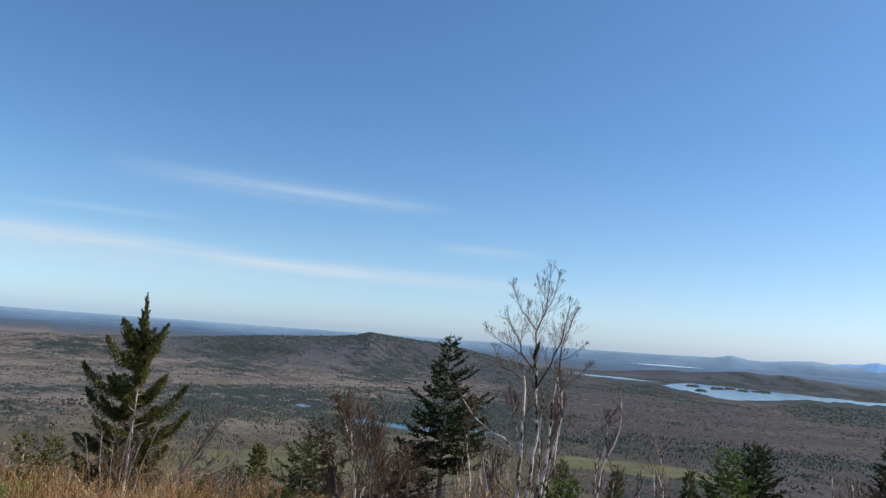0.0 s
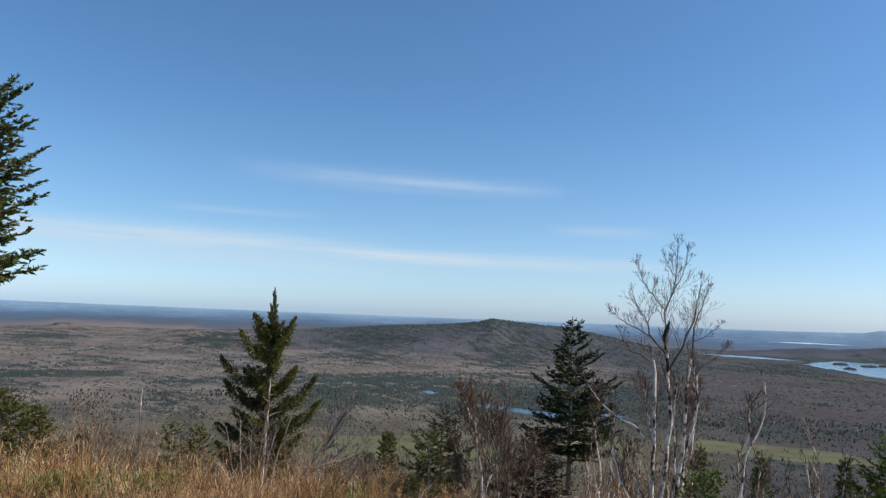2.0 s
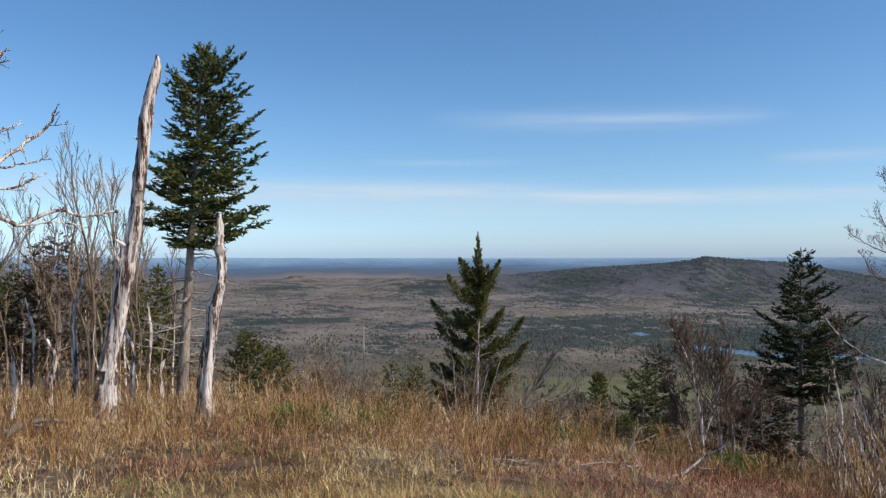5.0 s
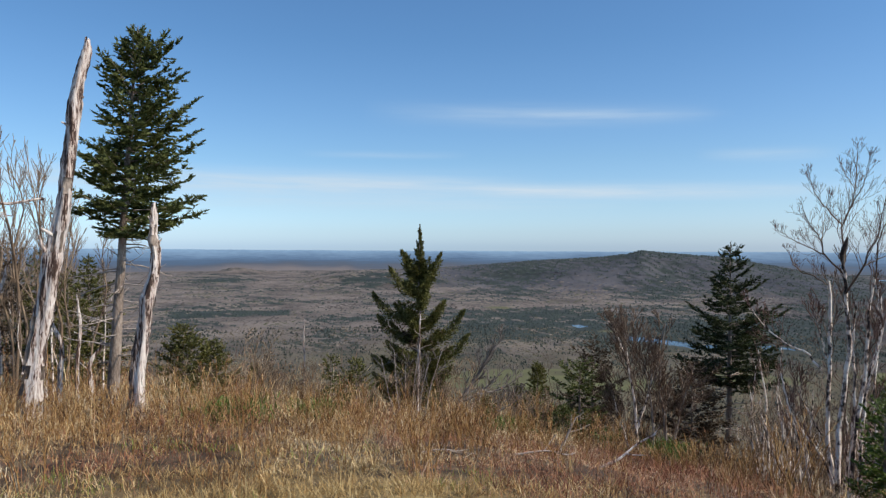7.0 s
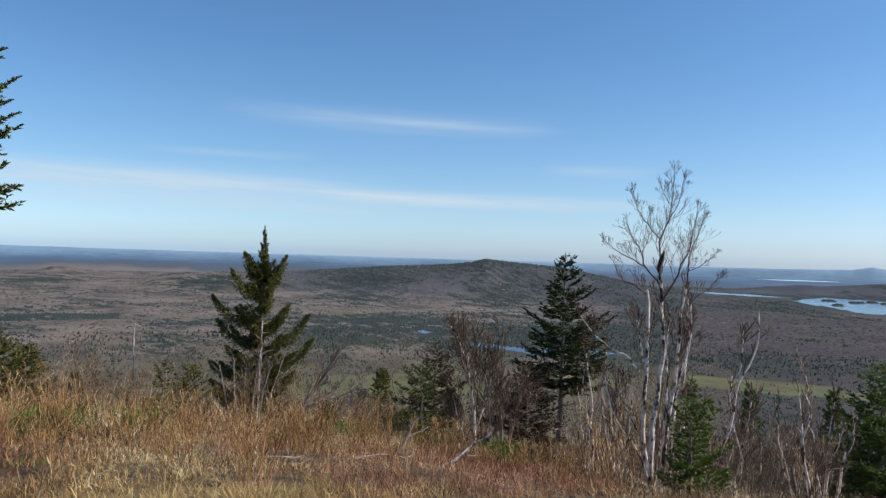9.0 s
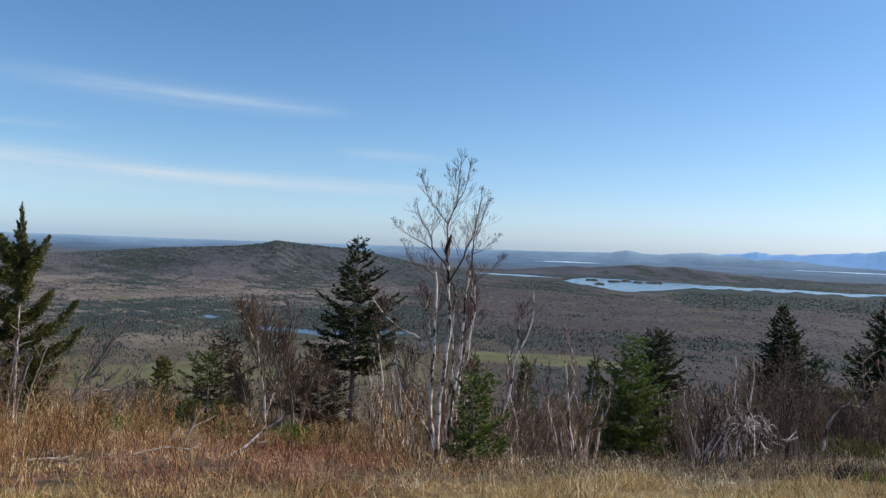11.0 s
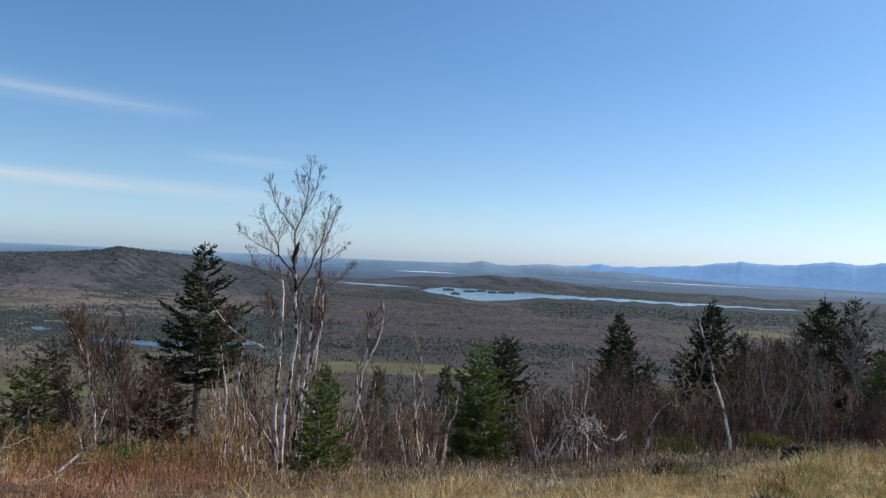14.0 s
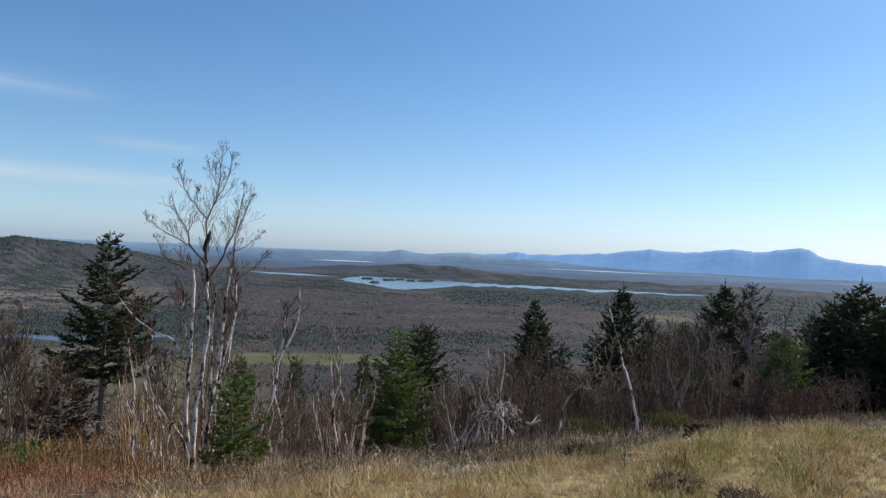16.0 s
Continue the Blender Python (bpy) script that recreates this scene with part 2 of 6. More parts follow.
M_WATER = water_material("lake_water", 0.35, 0.2, (0.12, 0.16, 0.2, 1), 1.0)
M_POND = water_material("pond_water", 0.5, 0.15, (0.035, 0.045, 0.06, 1), 0.16)
# pale colour and emission stand in for sky reflected in the far lakes
M_FAR_WATER = material("glowing_far_water", [(0.3, (0.3, 0.37, 0.44)), (0.7, (0.36, 0.42, 0.48))], 0.01, 0.1, bump=0, rough=0.3, glow=0.55)
# paler copy of the hardwoods: haze and front light put into the colour
M_WOODS_FAR = material("frontlit_hardwoods", [(0.12, (0.076, 0.062, 0.052)), (0.4, (0.135, 0.108, 0.094)), (0.64, (0.18, 0.143, 0.12)), (0.92, (0.25, 0.205, 0.155))], 0.01, 0.04, bump=0, island=0.2, contrast=4.5)
# bluer copy of the hardwoods, with haze mixed into the colour
M_WOODS_HAZE = material("hazed_hardwoods", [(0.1, (0.052, 0.055, 0.069)), (0.5, (0.077, 0.078, 0.093)), (0.95, (0.113, 0.111, 0.126))], 0.008, 0.05, bump=0, island=0.25, contrast=3.2)
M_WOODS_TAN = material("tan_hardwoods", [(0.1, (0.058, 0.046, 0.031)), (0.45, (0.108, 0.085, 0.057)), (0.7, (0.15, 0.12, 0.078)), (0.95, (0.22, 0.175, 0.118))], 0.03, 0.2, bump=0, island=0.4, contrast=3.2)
# conifers again, tinted in colour by haze
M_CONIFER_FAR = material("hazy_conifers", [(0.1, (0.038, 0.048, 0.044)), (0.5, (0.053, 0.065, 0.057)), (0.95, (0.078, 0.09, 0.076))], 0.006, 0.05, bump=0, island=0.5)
M_TWIG_TAN = material("tan_twigs", [(0.15, (0.1, 0.062, 0.04)), (0.55, (0.27, 0.185, 0.12)), (0.95, (0.46, 0.34, 0.23))], 3, 25, bump=0, island=0.4, thing=0.4)


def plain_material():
    """Far hardwoods with haze painted into colour and glow: bluer, then paler, as the attribute 'far' says."""
    m = material("hazed_plain", [(0.0, (0.13, 0.108, 0.1)), (0.3, (0.06, 0.067, 0.082)), (0.5, (0.051, 0.08, 0.121)), (0.62, (0.072, 0.115, 0.172)), (1.0, (0.16, 0.24, 0.32))], 0.003, 0.02, stretch=(1, 1, 6), bump=0, glow=0.5)
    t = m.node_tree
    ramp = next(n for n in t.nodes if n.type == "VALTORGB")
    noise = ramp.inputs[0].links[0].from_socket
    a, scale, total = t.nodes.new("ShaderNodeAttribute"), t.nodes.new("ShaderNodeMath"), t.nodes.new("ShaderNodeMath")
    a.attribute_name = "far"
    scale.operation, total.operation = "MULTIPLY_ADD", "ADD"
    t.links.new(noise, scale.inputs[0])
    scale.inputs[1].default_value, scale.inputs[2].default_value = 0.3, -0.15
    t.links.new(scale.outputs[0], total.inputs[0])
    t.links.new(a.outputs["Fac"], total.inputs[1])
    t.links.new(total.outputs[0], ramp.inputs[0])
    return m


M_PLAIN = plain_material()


def ground_material():
    """Soil toned dark for the shade under brush, and straw, on the hilltop, leafless forest floor in the valley, with
    pale clearings where 'field' says so.
    """
    # valley base tone darkened, as the backlit east side looks
    m = material("ground_cover", [(0.2, (0.034, 0.029, 0.028)), (0.5, (0.055, 0.046, 0.044)), (0.8, (0.082, 0.069, 0.064))], 0.006, 0.05, bump=0)
    t = m.node_tree
    bsdf = t.nodes["Principled BSDF"]
    woods = bsdf.inputs["Base Color"].links[0].from_socket
    # 'afar' paints in haze and front light, 'slate' blue haze, 'hilltop' shade under brush
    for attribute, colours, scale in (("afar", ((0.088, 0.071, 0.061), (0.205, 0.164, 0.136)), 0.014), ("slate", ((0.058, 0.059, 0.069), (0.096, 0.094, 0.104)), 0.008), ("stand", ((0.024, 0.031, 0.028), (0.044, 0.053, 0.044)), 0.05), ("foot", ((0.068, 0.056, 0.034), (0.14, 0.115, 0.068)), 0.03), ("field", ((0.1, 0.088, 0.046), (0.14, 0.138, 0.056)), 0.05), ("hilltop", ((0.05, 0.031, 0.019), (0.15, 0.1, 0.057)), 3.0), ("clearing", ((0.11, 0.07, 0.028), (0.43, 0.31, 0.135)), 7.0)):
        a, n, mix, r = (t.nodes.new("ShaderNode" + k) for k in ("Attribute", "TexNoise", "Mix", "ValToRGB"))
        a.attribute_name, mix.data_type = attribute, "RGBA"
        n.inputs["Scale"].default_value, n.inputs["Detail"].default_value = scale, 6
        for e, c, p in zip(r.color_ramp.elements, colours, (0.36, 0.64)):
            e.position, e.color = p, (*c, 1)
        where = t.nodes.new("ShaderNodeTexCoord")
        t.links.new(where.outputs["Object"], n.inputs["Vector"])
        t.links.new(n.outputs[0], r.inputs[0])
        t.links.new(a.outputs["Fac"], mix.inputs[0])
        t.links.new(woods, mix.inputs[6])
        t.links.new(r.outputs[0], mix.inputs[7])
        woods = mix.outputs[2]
    t.links.new(woods, bsdf.inputs["Base Color"])
    return m


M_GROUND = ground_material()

# ---- mesh helpers ----
def mesh_from(name, verts, faces, mat, smooth=False):
    """A mesh from an array of points and an array of triangles or quads (all alike)."""
    verts, faces = np.asarray(verts, np.float32), np.asarray(faces, np.int32)
    me = bpy.data.meshes.new(name)
    n, k = faces.shape
    me.vertices.add(len(verts))
    me.vertices.foreach_set("co", verts.ravel())
    me.loops.add(n * k)
    me.loops.foreach_set("vertex_index", faces.ravel())
    me.polygons.add(n)
    me.polygons.foreach_set("loop_start", np.arange(0, n * k, k, dtype=np.int32))
    if smooth:
        me.polygons.foreach_set("use_smooth", np.ones(n, bool))
    me.update(calc_edges=True)
    me.materials.append(mat)
    return me


def part(name, data, parent, label=""):
    ob = new(name, data)
    ob.parent = parent
    return tagged(ob, label)


def thing(name, at, label, category, group="", turn=0.0):
    ob = new(name)
    ob.empty_display_size = 0.2
    ob.matrix_basis = pose(*at, 0, 0, turn)
    return tagged(ob, label, category, group)


def smooth_step(a, b, x):
    t = np.clip((x - a) / (b - a), 0, 1)
    return t * t * (3 - 2 * t)


def waves(x, y, seed, octaves=4):
    """Smooth noise about -1 to 1, from a few crossing waves."""
    g = np.random.RandomState(seed)
    total, size = 0, 1.0
    for k in range(octaves):
        for _ in range(4):
            a, p = g.uniform(0, 2 * np.pi, 2)
            f = 2 ** k * g.uniform(0.8, 1.25)
            total = total + size * np.sin((x * np.cos(a) + y * np.sin(a)) * f * 2 * np.pi + p)
        size *= 0.55
    return total / 3.2


# ---- the land ----
VALLEY = -88.4
EDGE = ([-180, -80, -60, -20, 10, 27, 41, 58, 75, 180], [40, 9, 6.0, 5.4, 5.0, 5.3, 6.2, 8.8, 11, 40])
VERGE = ([-180, -80, -60, -20, -12, 5, 12, 27, 41, 58, 75, 180], [40, 6.0, 4.4, 4.9, 4.4, 4.4, 5.0, 5.3, 6.2, 8.8, 11, 40])  # where the grass gives way to brush
FALL = ([-180, -80, -60, -46, -22, 1, 10, 25, 42, 58, 75, 180], [0.25, 0.14, 0.13, 0.165, 0.225, 0.3, 0.335, 0.29, 0.23, 0.2, 0.2, 0.25])
RIDGE = ([-34, -28, -20, -14, -8, -6, -4.9, -3, 0.7, 3.4, 6, 9, 13], [-3.3, -2.2, -1.8, -1.35, -0.95, -0.72, -0.45, -0.66, -0.85, -1.35, -1.85, -2.4, -3.3])


def crest(az, table, r):
    return EYE + r * np.tan(np.radians(np.interp(az, *table)))


# water: azimuths and the depression of the near shore, per body, with the far shore's
BIG_LAKE = ([17.9, 18.6, 20, 22, 23.5, 25, 26.5, 28, 32, 38, 43, 46.5], [2.62, 2.75, 2.88, 3.1, 3.2, 3.1, 2.84, 2.72, 2.68, 2.6, 2.53, 2.46],
            [2.6, 2.42, 2.28, 2.29, 2.31, 2.34, 2.4, 2.44, 2.46, 2.45, 2.44, 2.44])
LAKE_ARM = ([10.5, 12, 15, 17.6], [2.27, 2.33, 2.42, 2.4], [2.25, 2.24, 2.27, 2.38])
POND = ([-6.7, -5.8, -4.2, -2.5, -0.5, 2, 4.5, 6.3], [7.0, 7.2, 7.3, 7.5, 7.7, 7.5, 7.4, 7.4], [6.98, 6.95, 6.98, 7.15, 7.35, 7.2, 7.15, 7.38])
SMALL_POND = ([-10.2, -9.6, -8.9], [6.2, 6.4, 6.25], [6.15, 6.1, 6.2])
EAST_LAKE = ([56.5, 58, 62, 66], [2.3, 2.45, 2.5, 2.4], [2.28, 2.25, 2.25, 2.3])


ISLANDS = ((20.2, 2.5, 0.4, 0.02), (20.8, 2.78, 0.3, 0.015), (21.9, 2.54, 0.42, 0.02), (23.7, 2.53, 0.35, 0.018), (24.9, 2.5, 0.6, 0.02), (22.8, 2.47, 0.25, 0.015))


def water_mask(az, r):
    dip = np.degrees(np.arctan2(EYE - VALLEY, r))
    inside = np.zeros(np.shape(r))
    for a, near, far in (BIG_LAKE, LAKE_ARM, POND, SMALL_POND, EAST_LAKE):
        hit = (az > a[0]) & (az < a[-1]) & (dip < np.interp(az, a, near) + 0.02) & (dip > np.interp(az, a, far) - 0.02)
        inside = np.maximum(inside, hit)
    for a, p, da, dp in ISLANDS:
        inside = np.where(((az - a) / da) ** 2 + ((dip - p) / dp) ** 2 < 1, 0, inside)
    return inside


def islet(az, r, grow=0.0):
    dip = np.degrees(np.arctan2(EYE - VALLEY, r))
    out = np.zeros(np.shape(r), bool)
    for a, p, da, dp in ISLANDS:
        out |= ((az - a) / (da + grow)) ** 2 + ((dip - p) / (dp + grow * 0.1)) ** 2 < 1
    return out


def land(x, y):
    """The height of the ground at a place."""
    x, y = np.asarray(x, float), np.asarray(y, float)
    r, az = np.hypot(x, y), np.degrees(np.arctan2(x, y))
    s, e = np.interp(az, *FALL), np.interp(az, *EDGE)
    d = r - e
    soft = np.where(d > 6, d, np.log1p(np.exp(np.clip(d, -30, 6) / 0.8)) * 0.8)
    hill = -s * soft - np.maximum(0, r - 36) * np.maximum(0.33 - s, 0) + 0.05 * waves(x / 5, y / 5, 3) * np.clip(r / 6, 0, 1) + 0.18 * waves(x / 19, y / 19, 4) * smooth_step(8, 16, r)
    floor = VALLEY + 2.2 * np.abs(waves(x / 420, y / 420, 5)) * smooth_step(350, 700, r) * np.where(az > 8, 1 - smooth_step(900, 1200, r), 1)
    bump = np.where(r < 1900, smooth_step(1380, 1900, r), 1 - smooth_step(1900, 2500, r))
    rough = waves(x / 330, y / 330, 6) * 5
    floor = floor + np.maximum(0, crest(az, RIDGE, 1900) + 4.5 - VALLEY) * bump + rough * np.clip(bump * (1 - bump) * 4, 0, 1) * ((az > -30) & (az < 11))
    knoll = np.exp(-((az + 36.7) / 1.5) ** 2) * np.exp(-((r - 2380) / 90) ** 2) * 17 + np.exp(-((az + 35.3) / 2.4) ** 2) * np.exp(-((r - 2420) / 90) ** 2) * 7
    across = np.exp(-((az - 24.3) / np.where(az < 24.3, 4.4, 5.0)) ** 2) * 30 + smooth_step(11, 17, az) * (14 + 5 * waves(az / 9, az * 0, 61, 3))
    back_ridge = across * np.exp(-((r - 2560) / 150) ** 2)
    floor = floor + knoll + back_ridge
    floor = np.where(water_mask(az, r) > 0, VALLEY - 1.5, np.where(islet(az, r), VALLEY + 1.2, floor))
    k = 6.0
    h = np.clip(0.5 + 0.5 * (hill - floor) / k, 0, 1)
    return floor * (1 - h) + hill * h + k * h * (1 - h) * 0.5


def ground_z(x, y):
    return float(land(x, y))


def spot(az, r):
    x, y = r * math.sin(radians(az)), r * math.cos(radians(az))
    return x, y, ground_z(x, y)


def field_mask(x, y):
    r, az = np.hypot(x, y), np.degrees(np.arctan2(x, y))
    dip = np.degrees(np.arctan2(EYE - VALLEY, r))
    w = 0.25 * waves(x / 90, y / 90, 8)
    out = np.zeros(np.shape(r))
    # clearings: azimuth, dip, half widths
    for a, p, da, dp in ((-13, 10.5, 10, 0.8), (16.5, 8.95, 7, 0.5), (3, 9.6, 4, 0.3), (-16, 4.9, 1.2, 0.1), (44, 4.4, 2.0, 0.25), (-6.8, 6.6, 1.4, 0.1)):
        out = np.maximum(out, ((az - a) / da) ** 2 + ((dip - p) / dp) ** 2 < 1 + w)
    return out


def on_ridge(az, r):
    return np.exp(-((r - 1750) / 280) ** 2) * smooth_step(-30, -14, az) * (1 - smooth_step(9, 12, az))


def stand_strength(az, r, z):
    """Above zero where conifers close up into stands; they run in bands along the valley, round the water and on the ridge."""
    u, v = az * 12, np.log(np.maximum(r, 1)) * 420
    dip = np.degrees(np.arctan2(EYE - z, r))
    flat_dip = np.degrees(np.arctan2(EYE - VALLEY, r))
    patches = 0.7 * waves(u / 120, v / 130, 31, 3) + 0.55 * waves(u / 34, v / 22, 32, 3) + 0.35 * waves(u / 9, v / 7, 34, 2) + 0.3 * waves(u / 15, v / 9, 36, 2) + on_ridge(az, r) * (1.1 * waves(u / 10, v / 7, 37, 3) + 0.25) + 0.15 * np.exp(-((r - 1720) / 260) ** 2) * smooth_step(-26, -10, az) * (1 - smooth_step(9, 12, az))
    ridge_top = np.exp(-((r - 1880) / 75) ** 2) * smooth_step(-24, -6, az) * (1 - smooth_step(8, 11, az))
    shore = ((az > 9) & (az < 60) & (flat_dip > 2.2) & (flat_dip < 3.7)) * 0.6 + ((az > 27) & (flat_dip > 2.0) & (flat_dip < 4.3)) * 0.7 + ((np.abs(az - 1) < 10) & (np.abs(flat_dip - 7.2) < 0.8)) * 0.6 + ((az > 13) & (flat_dip > 6.6) & (flat_dip < 8.0)) * 0.8 + smooth_step(-27, -14, az) * (1 - smooth_step(8, 14, az)) * smooth_step(4.7, 5.6, flat_dip) * (1 - smooth_step(7.5, 8.3, flat_dip)) * 1.0
    island = 0 * az
    for a, p, da, dp in ISLANDS:
        island = np.maximum(island, 3.0 * (((az - a) / (da + 0.1)) ** 2 + ((flat_dip - p) / (dp + 0.02)) ** 2 < 1))
    return patches + shore + ridge_top * 0.9 + island + 1.3 * ((np.abs(az + 37) < 4.5) & (np.abs(flat_dip - 5.25) < 0.22)) - 0.1 * smooth_step(2250, 2400, r) - 0.5 - 0.45 * smooth_step(10, 15, az) * smooth_step(3.7, 4.2, flat_dip) * (1 - smooth_step(6.2, 6.8, flat_dip)) + 0.14 * (1 - smooth_step(5, 12, az)) - 0.12 * (1 - smooth_step(-34, -24, az))


def build_ground():
    azs = np.concatenate([np.arange(-180, -70, 5.0), np.arange(-70, 70, 0.4), np.arange(70, 180, 5.0)])
    rs = np.concatenate([np.arange(0.4, 14, 0.4), np.arange(14, 40, 1.0), np.geomspace(40, 300, 26)[:-1], np.geomspace(300, 2700, 200), [3200, 4000, 4850]])
    a, r = np.meshgrid(np.radians(azs), rs)
    x, y = r * np.sin(a), r * np.cos(a)
    z = np.where(r > 2650, np.minimum(land(x, y), VALLEY - (r - 2650) * 0.004), land(x, y))
    na, nr = len(azs), len(rs)
    i, j = np.meshgrid(np.arange(na), np.arange(nr - 1))
    f = np.stack([j * na + i, (j + 1) * na + i, (j + 1) * na + (i + 1) % na, j * na + (i + 1) % na], -1).reshape(-1, 4)[:, ::-1]
    v = np.stack([x, y, z], -1).reshape(-1, 3)
    centre = len(v)
    v = np.vstack([v, [[0, 0, 0]]])
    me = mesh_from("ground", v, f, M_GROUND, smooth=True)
    bm = bmesh.new()
    bm.from_mesh(me)
    bm.verts.ensure_lookup_table()
    for k in range(na):
        bm.faces.new((bm.verts[centre], bm.verts[(k + 1) % na], bm.verts[k]))
    bmesh.ops.recalc_face_normals(bm, faces=bm.faces)
    bm.to_mesh(me)
    bm.free()
    if me.polygons[0].normal.z < 0:
        me.flip_normals()
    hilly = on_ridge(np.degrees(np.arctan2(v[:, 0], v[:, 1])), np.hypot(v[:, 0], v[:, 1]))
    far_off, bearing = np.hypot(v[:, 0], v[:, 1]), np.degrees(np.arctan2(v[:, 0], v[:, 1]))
    # share of painted blue haze: the far east and the ridge
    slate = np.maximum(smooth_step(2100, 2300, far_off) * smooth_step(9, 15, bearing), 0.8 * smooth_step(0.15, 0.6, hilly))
    # 'afar' lightens the front-lit west and the distance
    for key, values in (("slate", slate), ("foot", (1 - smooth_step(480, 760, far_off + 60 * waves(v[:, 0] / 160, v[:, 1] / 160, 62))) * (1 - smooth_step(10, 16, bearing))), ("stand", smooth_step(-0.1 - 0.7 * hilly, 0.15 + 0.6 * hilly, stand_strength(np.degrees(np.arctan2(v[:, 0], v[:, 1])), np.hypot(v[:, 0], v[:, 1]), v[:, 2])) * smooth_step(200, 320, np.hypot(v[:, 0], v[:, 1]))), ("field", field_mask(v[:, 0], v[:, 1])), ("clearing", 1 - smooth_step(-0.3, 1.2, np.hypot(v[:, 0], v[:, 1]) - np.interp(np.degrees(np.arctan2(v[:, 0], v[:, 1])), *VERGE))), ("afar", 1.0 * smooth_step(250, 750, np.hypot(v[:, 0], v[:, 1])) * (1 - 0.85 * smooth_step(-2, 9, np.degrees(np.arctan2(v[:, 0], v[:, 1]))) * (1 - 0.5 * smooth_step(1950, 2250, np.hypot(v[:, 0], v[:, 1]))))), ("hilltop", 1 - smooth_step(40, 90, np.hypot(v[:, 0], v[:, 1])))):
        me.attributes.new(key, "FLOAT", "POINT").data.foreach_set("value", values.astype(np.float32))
    tagged(new("ground", me), "brushy hilltop falling to a wide wooded valley floor", "ground", kind="structure")


build_ground()


def build_water(name, shape, label, z=VALLEY, wobble=0.04, seed=1, mat=None):
    a, near, far = shape
    az = np.linspace(a[0], a[-1], 160)
    jag = waves(az / 3.0, az * 0, seed, 5) * wobble * np.minimum(1, np.minimum(az - az[0], az[-1] - az) / 0.4)
    jag2 = waves(az / 2.6, az * 0 + 7, seed + 9, 5) * wobble * 0.5 * np.minimum(1, np.minimum(az - az[0], az[-1] - az) / 0.4)
    n, f = np.interp(az, a, near) + jag, np.interp(az, a, far) + jag2
    n = np.maximum(n, f + 0.005)
    pts = []
    for dip in (n, (n + f) / 2, f):
        r = (EYE - z) / np.tan(np.radians(dip))
        pts.append(np.stack([r * np.sin(np.radians(az)), r * np.cos(np.radians(az)), az * 0 + z], -1))
    k = len(az)
    i = np.arange(k - 1)
    faces = np.concatenate([np.stack([b * k + i, b * k + i + 1, (b + 1) * k + i + 1, (b + 1) * k + i], -1) for b in (0, 1)])
    tagged(new(name, mesh_from(name, np.concatenate(pts), faces, mat or M_WATER)), label, "water", kind="structure")


build_water("water_lake", BIG_LAKE, "long blue lake with wooded shores in the valley", VALLEY + 0.1, 0.09, 11)
build_water("water_lake_arm", LAKE_ARM, "narrow blue arm of the valley lake", VALLEY + 0.1, 0.02, 12)
build_water("water_pond", POND, "blue pond among bare woods in the valley", VALLEY + 0.1, 0.06, 13, M_POND)
build_water("water_small_pond", SMALL_POND, "small bright pond among dark conifers", VALLEY + 0.1, 0.03, 14, M_POND)
build_water("water_east_lake", EAST_LAKE, "thin strip of blue lake behind the spruces", VALLEY + 0.1, 0.02, 15)

# the hazy far plain, lakes on it, and the mountains behind
SKYLINE = ([-180, -75, -60, -50, -40, -30, -20, 0, 12, 19.6, 21.6, 22.8, 24, 25.1, 27, 28.2, 29.6, 31, 40, 60, 75, 180],
           [-0.3, -0.3, -0.15, -0.18, -0.25, -0.32, -0.36, -0.36, -0.36, -0.3, -0.25, -0.02, -0.24, -0.28, -0.1, -0.02, -0.15, -0.2, -0.3, -0.3, -0.3, -0.3])
MOUNTAINS = ([27, 29.6, 31, 32.1, 33, 34.1, 36, 38, 40, 42.3, 43.4, 44.8, 46, 48.4, 49.7, 51, 52.7, 53.3, 54, 55, 55.8, 58, 61, 66, 72],
             [-0.35, -0.08, 0.02, 0.2, 0.06, 0.12, 0.16, 0.32, 0.5, 0.9, 0.8, 0.72, 0.84, 1.1, 0.95, 1.1, 1.42, 1.3, 0.85, 0.66, 0.5, 0.3, 0.1, -0.1, -0.35])
FAR_LAKES = ((15.6, 20.8, 1.17, 1.08), (34.4, 43.6, 1.05, 0.985))


